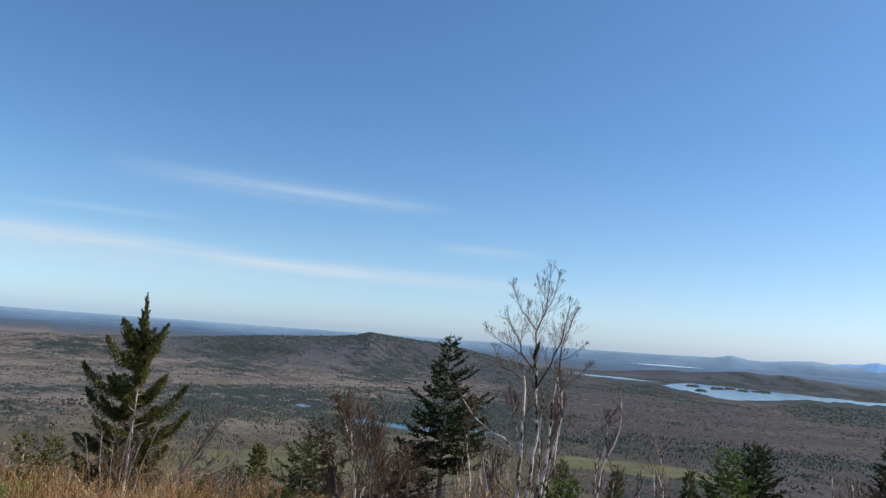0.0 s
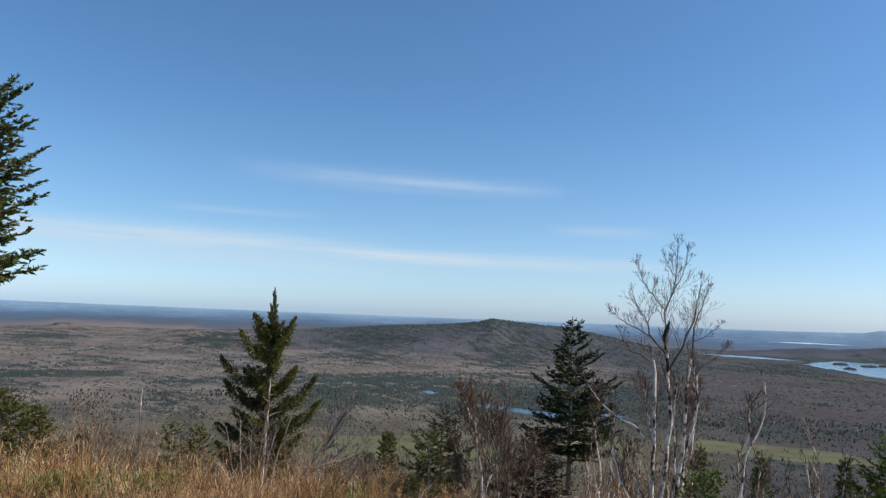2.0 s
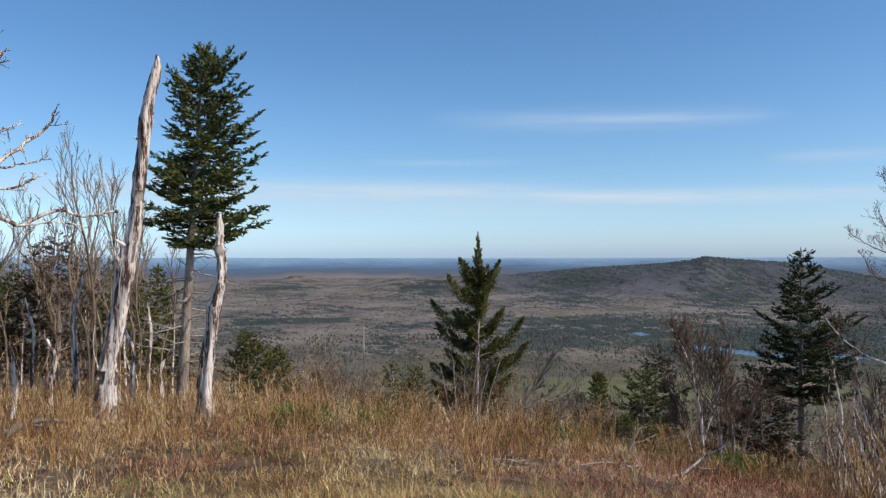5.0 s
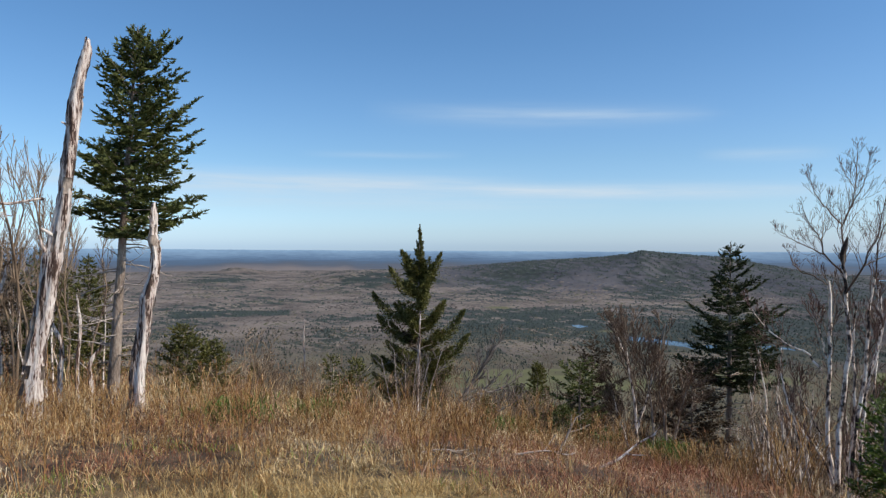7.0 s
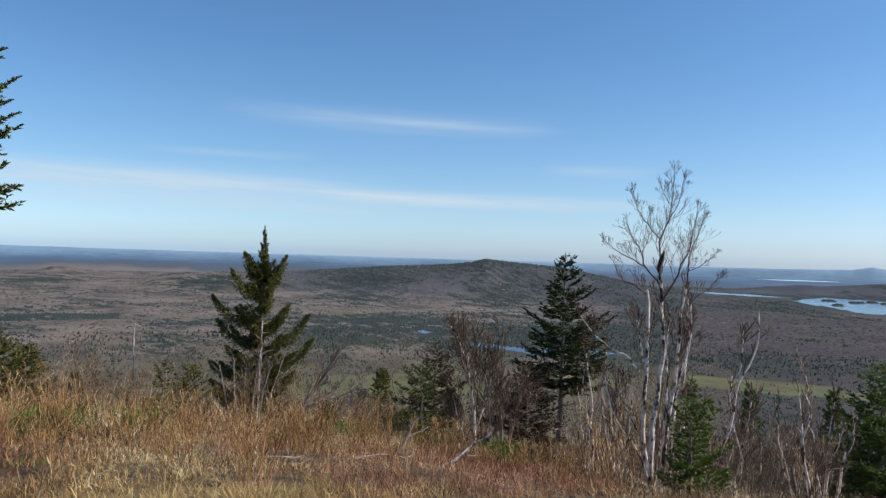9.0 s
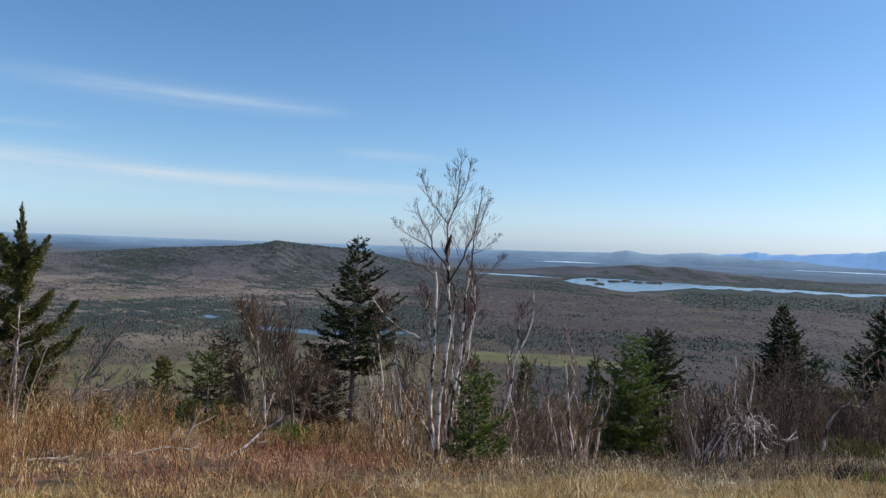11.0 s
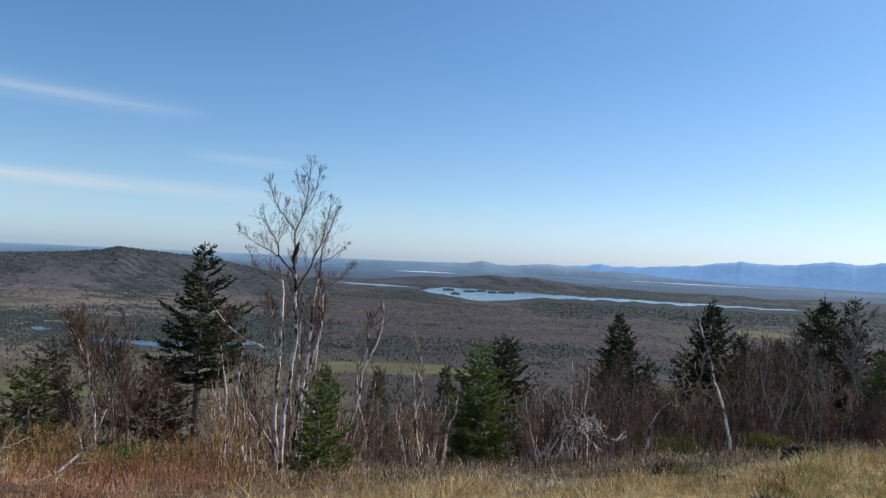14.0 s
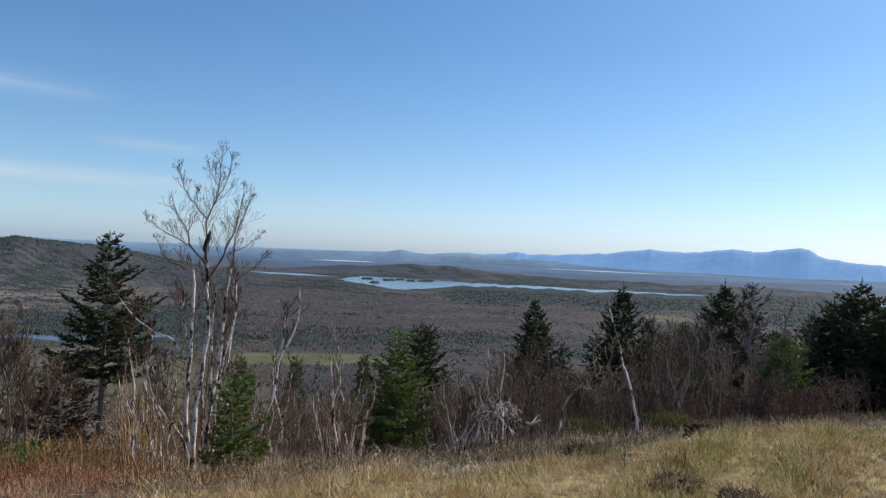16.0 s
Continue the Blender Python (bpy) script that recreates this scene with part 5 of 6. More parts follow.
stems_tree("birch_tree", 8.0, 10.45, "thin leafless birch stems at the foot of a larger clump", "tree", (
    ([(0.0, 0), (-0.02, 0.37), (-0.2, 0.77), (-0.41, 1.04), (-0.55, 1.39), (-0.61, 1.7)], 0.02, -0.1),
    ([(-0.14, 1.77), (-0.33, 1.97), (-0.55, 2.06), (-0.78, 2.24), (-0.98, 2.5)], 0.016, 0.0),
    ([(-0.2, 0), (-0.33, 0.55), (-0.47, 0.99), (-0.5, 1.3)], 0.019, 0.1),
    ([(-0.14, 0.9), (-0.38, 1.36), (-0.36, 1.62)], 0.013, 0.05),
    ([(0.15, 0), (0.2, 0.9), (0.23, 1.5), (0.2, 2.1), (0.24, 2.6)], 0.027, 0.3),
    ([(0.26, 0), (0.3, 0.9), (0.38, 1.6), (0.5, 2.2), (0.52, 2.7)], 0.026, 0.25),
    ([(0.3, 1.5), (0.45, 1.9), (0.52, 2.3), (0.5, 2.6)], 0.013, 0.15),
    ([(0.06, 0.2), (0.14, 0.7), (0.13, 1.2)], 0.018, -0.12),
    ([(0.42, 0), (0.47, 0.8), (0.44, 1.5), (0.5, 2.3), (0.47, 2.8)], 0.022, 0.5),
    ([(-0.1, 1.9), (-0.16, 2.2), (-0.2, 2.5)], 0.012, 0.05)), 52, M_BIRCH, M_TWIG_RED, 9, 0.55, 3, 0.0032, 0.35, 0.5, 0.18, limb=M_TWIG_RED, ratio=0.34, taper=0.36)
stems_tree("birch_tree", 11.8, 12.0, "crooked leaning leafless birch with pale bark", "tree", (
    ([(-0.1, -0.5), (0, 0), (0.15, 0.56), (0.41, 1.38), (0.5, 2.01), (0.74, 2.53), (0.76, 3.15)], 0.03, 0.0),
    ([(0.5, 2.01), (0.53, 2.39), (0.55, 2.83)], 0.018, 0.0)), 53, M_BIRCH, M_TWIG, 9, 0.5, 2, 0.006, 0.45, 0.5, 0.2)
stems_tree("birch_tree", 14.6, 13.0, "thin forked leafless birch with white bark", "tree", (
    ([(0, 0), (-0.04, 0.94), (-0.22, 1.74), (-0.18, 2.29)], 0.034, 0.0), ([(-0.04, 0.94), (0.07, 1.42), (0.12, 2.0)], 0.02, 0.0)), 54, M_BIRCH, M_TWIG, 8, 0.6, 2, 0.006, 0.35, 0.6, 0.15)
stems_tree("bare_tree", -5.2, 17.0, "leafless clump of grey and white stems with fine twigs", "tree", (
    ([(0, 0), (-0.05, 1.16), (-0.22, 2.13), (-0.44, 2.75), (-0.66, 3.15)], 0.036, 0.0), ([(-0.05, 1.1), (-0.24, 2.4), (-0.29, 2.9)], 0.026, 0.0),
    ([(0, 0), (-0.39, 0.78), (-0.61, 1.57)], 0.03, 0.2), ([(0.0, 0.7), (0.29, 1.71), (0.33, 2.42)], 0.03, 0.0)), 55, M_BIRCH, M_TWIG, 14, 1.05, 3, 0.0062, 0.25, 0.6, 0.18, bend=0.18)
stems_tree("bare_tree", -3.2, 17.4, "leafless thin stems with a haze of reddish twigs", "tree", (
    ([(0, 0), (0.0, 1.02), (-0.13, 1.9), (0.0, 3.3)], 0.04, 0.0), ([(0.12, 0), (0.3, 1.05), (0.53, 1.85)], 0.03, 0.2), ([(-0.2, 0), (-0.3, 1.4), (-0.5, 2.6)], 0.03, -0.2)), 56, M_TWIG_GREY, M_TWIG, 14, 1.05, 3, 0.0062, 0.25, 0.55, 0.22, bend=0.18)
stems_tree("dead_pole", -22.45, 24.4, "thin bleached dead stem standing before a spruce", "dead tree", (([(0.0, -0.1), (0.05, 1.4), (0.09, 2.8), (0.12, 3.85)], 0.06, 0.0),), 57, M_DEAD, M_TWIG_PALE, 6, 0.6, 1, 0.008, 0.5, 1.3, 0.0)
stems_tree("dead_shrub", -22.9, 24.8, "tangle of grey dead stems at a spruce's foot", "shrub", tuple(
    ([(0.16 * k - 0.4, 0), (0.3 * k - 0.8, 1.2), (0.42 * k - 1.0, 2.2 + 0.3 * (k % 2))], 0.028, 0.1 * (k % 3)) for k in range(6)), 58, M_TWIG_PALE, M_TWIG_GREY, 7, 0.9, 2, 0.008, 0.3, 0.7, 0.1)
stems_tree("bare_tree", -20.1, 25.5, "leaning grey leafless tree with spreading limbs", "tree", (
    ([(0, 0), (0.45, 0.9), (0.95, 1.6), (1.4, 2.4), (1.9, 3.1)], 0.09, 0.0), ([(0.5, 0.9), (1.2, 1.2), (1.9, 1.35), (2.5, 1.7)], 0.05, 0.1), ([(0.05, 0.1), (0.9, 0.35), (1.8, 0.6), (2.6, 1.1)], 0.045, -0.2)), 59, M_TWIG_GREY, M_TWIG_GREY, 10, 1.4, 3, 0.012, 0.25, 0.6, 0.15)
stems_tree("dead_pole", -31.4, 29.0, "thin pale dead stem above the brush", "dead tree", (([(0.0, 0), (0.05, 1.4), (0.02, 2.9), (0.06, 3.35)], 0.04, 0.0),), 60, M_DEAD, M_TWIG_PALE, 5, 0.35, 1, 0.008, 0.4, 1.2, 0.0)
stems_tree("dead_pole", 42.3, 9.4, "leaning broken dead pole with peeling bark", "dead tree", (([(0.03, 0.0), (-0.1, 0.45), (-0.25, 0.95), (-0.37, 1.35), (-0.47, 1.68)], 0.019, 0.0),), 61, M_BIRCH, M_TWIG_GREY, 2, 0.1, 1, 0.004, 0.6, 0.9, 0.0)
stems_tree("bare_tree", 51.4, 20.3, "leafless grey tree among dark spruces", "tree", (
    ([(0, 0), (-0.1, 1.2), (0.1, 2.1), (0.25, 3.0)], 0.05, 0.0), ([(-0.1, 1.0), (-0.6, 1.9), (-0.8, 2.6)], 0.03, 0.0), ([(0.05, 1.2), (0.6, 1.9), (0.8, 2.6)], 0.03, 0.2)), 62, M_TWIG_GREY, M_TWIG, 9, 0.75, 3, 0.006, 0.3, 0.6, 0.15)
stems_tree("bare_tree", 49.6, 17.5, "leafless silver-grey shrubby tree", "tree", (
    ([(0, 0), (0.1, 1.0), (0.0, 2.0), (0.15, 2.7)], 0.045, 0.0), ([(0, 0.2), (-0.5, 1.0), (-0.8, 1.9)], 0.03, 0.0), ([(0.05, 0.3), (0.5, 1.1), (0.7, 2.0)], 0.03, 0.1)), 63, M_TWIG_GREY, M_TWIG_GREY, 10, 0.9, 3, 0.008, 0.3, 0.65, 0.15)
# pale dead tree at the clearing's edge, whose limbs reach into view
stems_tree("dead_tree", -59.6, 9.0, "bleached dead tree with bare reaching limbs", "dead tree", (
    ([(0, 0), (-0.05, 1.6), (-0.1, 3.0), (-0.05, 4.6)], 0.1, 0.0),
    ([(-0.08, 2.3), (0.42, 2.5), (0.72, 2.38), (1.05, 2.55), (1.35, 2.5), (1.68, 2.57)], 0.03, 0.0), ([(0.72, 2.38), (1.0, 2.42), (1.3, 2.4)], 0.016, 0.0),
    ([(-0.08, 2.6), (0.42, 2.96), (0.75, 3.25), (1.0, 3.5), (1.06, 3.66)], 0.027, 0.05), ([(0.42, 2.96), (0.7, 3.02), (0.92, 3.1)], 0.015, 0.05),
    ([(0.1, 3.0), (0.42, 3.3), (0.65, 3.42)], 0.017, 0.1), ([(0.0, 2.4), (0.42, 2.72), (0.7, 2.78), (0.88, 2.9)], 0.018, -0.1),
    ([(-0.05, 3.4), (0.2, 3.75), (0.42, 4.0), (0.56, 4.22)], 0.045, 0.0), ([(-0.06, 3.7), (0.25, 4.0), (0.4, 4.25), (0.47, 4.47)], 0.04, 0.1)), 64, M_DEAD, M_DEAD, 5, 0.3, 2, 0.005, 0.45, 0.75, 0.12, ratio=0.4, taper=0.4)


# ---- bleached trunks ----
def dead_trunk(name, az, r, flat, radius, label, seed, stubs):
    """A barkless broken trunk, split and fluted, with a jagged top and short branch stubs."""
    g = np.random.RandomState(seed)
    x, y, z = spot(az, r)
    ob = thing(name, (x, y, z), label, "dead tree", "bleached dead trunks", -az)
    n, sides = 70, 22
    key = line3(flat)
    key[0, 2] -= 0.5
    pts = smooth_line(key, n)
    s = np.linspace(0, 1, n)
    rad = radius * (1 - 0.52 * s) * (1 + 0.7 * np.exp(-s * 16))
    v, f = tubes([(pts, rad)], sides)
    v = v.reshape(n, sides, 3)
    ring = np.arange(sides) * 2 * np.pi / sides
    knots = 1 + 0.22 * np.exp(-((s - 0.78) / 0.03) ** 2) + 0.18 * np.exp(-((s - 0.4) / 0.025) ** 2) - 0.12 * np.exp(-((s - 0.86) / 0.04) ** 2) + 0.09 * waves(s * 4, s * 0, seed, 4)
    flute = knots[:, None] + 0.17 * np.sin(ring * 3 + s[:, None] * 4 + seed) + 0.08 * np.sin(ring * 7 - s[:, None] * 9) + g.normal(0, 0.065, (n, sides)) + 0.1 * np.sin(s[:, None] * 31 + ring)
    v = pts[:, None] + (v - pts[:, None]) * flute[..., None]
    top = np.clip((s - 0.955) / 0.045, 0, 1)[:, None]
    v[..., 2] += top * (0.2 * np.sin(ring * 2 + 1) + g.uniform(-0.12, 0.12, (1, sides)))
    v = pts[:, None] + (v - pts[:, None]) * (1 - 0.55 * top[..., None] ** 2)
    trunk = part("trunk", mesh_from("trunk", v.reshape(-1, 3), f, M_DEAD), ob)
    # plates of bark that still cling to the wood
    level, turn_at = np.meshgrid(s, ring, indexing="ij")
    cling = waves(level * radius * 26, np.cos(turn_at) * 0.6, seed + 5, 4) 
    plates = f[(cling.reshape(-1)[f].mean(1) > 0.5) & (f.max(1) < (n - 3) * sides)]
    if radius > 0.08 and len(plates):
        shell, wood = (pts[:, None] + (v - pts[:, None]) * 1.05).reshape(-1, 3), v.reshape(-1, 3)
        group = {}
        for q in plates:
            joined = set().union(*(group.get(p, {p}) for p in q), q)
            for p in joined:
                group[p] = joined
        for piece in {min(m): m for m in group.values()}.values():
            own = np.array([q for q in plates if q[0] in piece])
            if len(own) < 3:
                continue
            used, back = np.unique(own, return_inverse=True)
            outer = back.reshape(own.shape)
            edges = collections.Counter(tuple(sorted((a, b))) for q in outer for a, b in zip(q, np.roll(q, -1)))
            rim = [(a, b, b + len(used), a + len(used)) for q in outer for a, b in zip(q, np.roll(q, -1)) if edges[tuple(sorted((a, b)))] == 1]
            tagged(part("bark_plate", mesh_from("bark_plate", np.concatenate([shell[used], wood[used]]), np.concatenate([outer, np.array(rim)]), M_BARK), trunk), "peeling brown bark")
    for share, side, length, up in stubs:
        i = int(share * (n - 1))
        line = wander(g, pts[i], (side, -0.2, up), length, 0.12, 0.05, 6)
        part("branch_stub", mesh_from("branch_stub", *tubes([(line, np.linspace(rad[i] * 0.42, rad[i] * 0.12, 6))], 7), M_DEAD, True), trunk)
    return ob


dead_trunk("dead_tree", -50.2, 12.0, [(0, 0), (0.08, 0.47), (0.21, 1.43), (0.38, 2.46), (0.51, 3.37), (0.57, 4.09), (0.67, 4.95), (0.8, 5.5)], 0.138,
           "tall bleached broken trunk leaning over the brush", 71, ((0.42, -0.8, 0.42, 0.7), (0.45, -0.9, 0.3, 0.8), (0.74, -0.7, 0.16, 0.3), (0.8, 0.8, 0.16, 0.7), (0.3, 0.9, 0.2, 0.4), (0.16, -0.9, 0.2, 0.4)))
dead_trunk("dead_tree", -43.4, 11.7, [(0, 0), (0.08, 0.82), (0.19, 1.75), (0.3, 2.34), (0.26, 2.68), (0.27, 3.15)], 0.105,
           "shorter bleached snag with a splintered top", 72, ((0.74, 0.8, 0.16, 0.6), (0.9, -0.8, 0.12, 0.6), (0.5, 0.7, 0.1, 0.2)))

gd = np.random.RandomState(75)
for k, (az, r, h) in enumerate(((-57.4, 16, 1.6), (-55.9, 14, 1.2), (-54.7, 17, 2.3), (-53.4, 15, 1.4), (-51.9, 16.5, 2.6), (-48.4, 15, 1.7), (-47.2, 17, 2.2), (-46.4, 14, 1.1), (-49.2, 18, 3.0))):
    dead_trunk("bleached_snag", az, r, [(0, 0), (gd.normal(0, 0.04), 0.35 * h), (gd.normal(0, 0.09), 0.7 * h), (gd.normal(0, 0.14), h)], gd.uniform(0.035, 0.055), "thin bleached broken stem standing in brush", 300 + k, ((0.6, gd.choice([-0.8, 0.8]), 0.2, 0.5), (0.8, gd.choice([-0.8, 0.8]), 0.12, 0.4)))


# ---- woods on the hill's shoulder and the thicket of saplings ----
def sapling_kinds(kind, heights, seed, bark, twig, radius, count, length, levels=2, tip=0.004, spread=0.16, label="", group="", name="bare_sapling", stems=(1, 3), angle=0.48, rise=0.2, crook=0.1):
    kinds = []
    for n, h in enumerate(heights):
        g = np.random.RandomState(seed + n)
        ob = thing(name, (0, 0, -500), label, "tree", group)
        fine = []
        for _ in range(g.randint(*stems)):
            a, lean = g.uniform(0, 6.28), g.uniform(0.3, 1.0) * spread * h
            foot = g.normal(0, 0.06, 2)
            key = np.array([(foot[0] + math.cos(a) * lean * t ** 1.3 + g.normal(0, 0.02 * h), foot[1] + math.sin(a) * lean * t ** 1.3 + g.normal(0, 0.02 * h), t * h * 0.9) for t in (0, 0.3, 0.6, 0.85, 1.0)])
            key[0, 2] = -0.3
            pts = smooth_line(key, 12)
            rad = radius * h * np.linspace(1, 0.25, 12)
            part("stem", mesh_from("stem", *tubes([(pts, rad)], 6), bark, True), ob)
            branch_out(g, pts, rad, fine, levels, count, length * h, tip, angle, rise, 0.3, crook)
        tagged(part("crown", mesh_from("crown", *tubes([(p, q) for _, p, q in fine], 3), twig), ob), kind="stuff")
        kinds.append(ob)
    return kinds


def scatter(kinds, places, g, low=0.8, high=1.2):
    for k, (x, y) in enumerate(places):
        src = kinds[k % len(kinds)]
        s = g.uniform(low, high)
        copy_thing(src, pose(x, y, ground_z(x, y) - 0.05, g.normal(0, 3), g.normal(0, 3), g.uniform(0, 360)) @ Matrix.Diagonal((s, s, s, 1)))
    for src in kinds:
        for o in (*src.children_recursive, src):
            bpy.data.objects.remove(o)


def wedge(g, n, a0, a1, r0, r1, avoid=()):
    out = []
    while len(out) < n:
        a, r = g.uniform(a0, a1), math.sqrt(g.uniform(r0 * r0, r1 * r1))
        if all(abs(a - b) > w or r > q for b, w, q in avoid):
            out.append((r * math.sin(radians(a)), r * math.cos(radians(a))))
    return out


gs = np.random.RandomState(80)
tall = sapling_kinds("tall", (6.6, 7.4, 8.2, 7.0), 81, M_TWIG_TAN, M_TWIG_TAN, 0.0066, 13, 0.24, 2, 0.009, 0.1, "tall leafless grey hardwood on the hill's shoulder", "bare trees on the shoulder", "bare_tree", (1, 2))
scatter(tall, wedge(gs, 70, -70, -46.5, 19, 38), gs, 0.6, 1.0)
thick = sapling_kinds("thicket", (1.9, 2.3, 2.6, 2.1, 2.8), 91, M_TWIG, M_TWIG_DARK, 0.0062, 9, 0.3, 2, 0.0052, 0.16, "leafless grey-brown sapling in dense thicket", "bare saplings in the thicket", angle=0.65, rise=0.12, crook=0.17)
scatter(thick, wedge(gs, 88, 4, 26.5, 13, 27, ((8.2, 2.0, 13), (23.4, 3.6, 17))) + wedge(gs, 14, -18, -2, 22, 32) + wedge(gs, 24, -10, 4, 18.5, 27), gs, 0.72, 1.0)
short = sapling_kinds("short", (1.3, 1.6, 1.1, 1.45), 191, M_TWIG_DARK, M_TWIG_DARK, 0.007, 11, 0.32, 2, 0.0046, 0.3, "short leafless brown sapling below dark spruces", "short bare saplings", angle=0.85, rise=0.08, crook=0.22)
scatter(short, wedge(gs, 105, 26, 45, 10.5, 22, ((41, 2.5, 11.5),)) + wedge(gs, 40, 44, 62, 14, 20), gs, 0.6, 1.0)
low = sapling_kinds("low", (1.3, 1.6, 1.1), 101, M_TWIG_TAN, M_TWIG_TAN, 0.007, 8, 0.3, 2, 0.0055, 0.3, "low leafless shrub with fine tan twigs", "low bare shrubs", "bare_shrub", (3, 6), 0.75, 0.1, 0.2)
scatter(low, wedge(gs, 26, 3, 44, 9.5, 15, ((8.2, 1.5, 11), (10.8, 2.6, 10.5), (41, 2.5, 11.0), (36.2, 2.0, 12.0), (23.4, 3.2, 16))) + wedge(gs, 85, -44, -1, 17, 36), gs, 0.7, 1.25)
white = sapling_kinds("white", (2.6, 3.2), 111, M_BIRCH, M_TWIG, 0.0082, 8, 0.26, 2, 0.005, 0.18, "slender leafless birch with pale bark", "slender birches in the thicket", "slender_birch", (1, 4))
scatter(white, wedge(gs, 58, 3, 27, 12.5, 24, ((8.2, 2.0, 13), (23.4, 3.6, 17))) + wedge(gs, 12, -60, -45.5, 17, 24), gs, 0.7, 1.05)
small = sapling_kinds("small", (1.3, 1.7, 2.0), 115, M_BIRCH, M_TWIG_TAN, 0.0115, 7, 0.27, 2, 0.0042, 0.24, "small leafless birch sapling with whitish stems", "small birches in the thicket", "small_birch", (2, 4), 0.65, 0.14, 0.16)
scatter(small, wedge(gs, 95, 3, 32, 10.5, 18, ((8.2, 1.2, 11), (10.8, 2.0, 10.5), (23.4, 3.2, 16.5))), gs, 0.7, 1.05)
weeds = sapling_kinds("weeds", (0.55, 0.75, 0.65, 0.85), 121, M_SHRUB, M_SHRUB, 0.0075, 6, 0.32, 2, 0.0026, 0.45, "knee-high crooked bare shrub in the brush", "crooked shrubs in the brush", "bare_shrub", (3, 6))
scatter(weeds, wedge(gs, 115, -62, 6, 5.4, 11), gs, 0.5, 0.95)
gr = np.random.RandomState(180)
russet = sapling_kinds("russet", (1.5, 1.8, 2.1, 1.65), 195, M_TWIG_PALE, M_TWIG, 0.0068, 12, 0.34, 2, 0.0042, 0.26, "leafless russet-brown sapling with dense fine twigs", "russet saplings in the thicket", "russet_sapling", (2, 4), 0.7, 0.13, 0.2)
scatter(russet, wedge(gr, 66, 26.6, 45, 11.8, 18, ((41.5, 2.0, 13.0), (36.2, 1.2, 12.5))) + wedge(gr, 9, 44, 49, 11.5, 14) + wedge(gr, 24, 12.5, 20.3, 12, 17), gr, 0.62, 0.98)
russet_low = sapling_kinds("russet_low", (0.8, 1.0), 196, M_TWIG, M_TWIG_RED, 0.009, 10, 0.34, 2, 0.0046, 0.36, "low russet-brown bare shrub along the clearing", "russet shrubs along the clearing", "bare_shrub", (3, 6), 0.8, 0.1, 0.22)
scatter(russet_low, wedge(gr, 30, 43.8, 61, 10.2, 13), gr, 0.5, 0.9)


# ---- brush and grass ----
def blades(n_pts, height, width, lean, g, segs=3, curl=0.5):
    """Thin tapering blades or stems standing at the given places. Returns vertices and quads."""
    n = len(n_pts)
    a, face = g.uniform(0, 6.283, n), g.uniform(0, 6.283, n)
    s = np.linspace(0, 1, segs + 1)
    bend = (np.sin(lean)[:, None] * (s[None] * (1 - curl) + curl * s[None] ** 2)) * height[:, None]
    x = n_pts[:, 0:1] + np.cos(a)[:, None] * bend
    y = n_pts[:, 1:2] + np.sin(a)[:, None] * bend
    z = n_pts[:, 2:3] + s[None] * height[:, None] * np.cos(lean)[:, None]
    w = width[:, None] * (1 - 0.55 * s[None])
    c, t = np.cos(face)[:, None] * w, np.sin(face)[:, None] * w
    left, right = np.stack([x - c, y - t, z], -1), np.stack([x + c, y + t, z], -1)
    v = np.stack([left, right], 2).reshape(n, -1, 3)
    i = np.arange(segs) * 2
    q = np.stack([i, i + 1, i + 3, i + 2], -1)
    f = (q[None] + (np.arange(n) * v.shape[1])[:, None, None]).reshape(-1, 4)
    return v.reshape(-1, 3), f


def polar(g, n, a0, a1, r0, r1):
    a, r = np.radians(g.uniform(a0, a1, n)), np.sqrt(g.uniform(r0 ** 2, r1 ** 2, n))
    return r * np.sin(a), r * np.cos(a), np.degrees(a), r


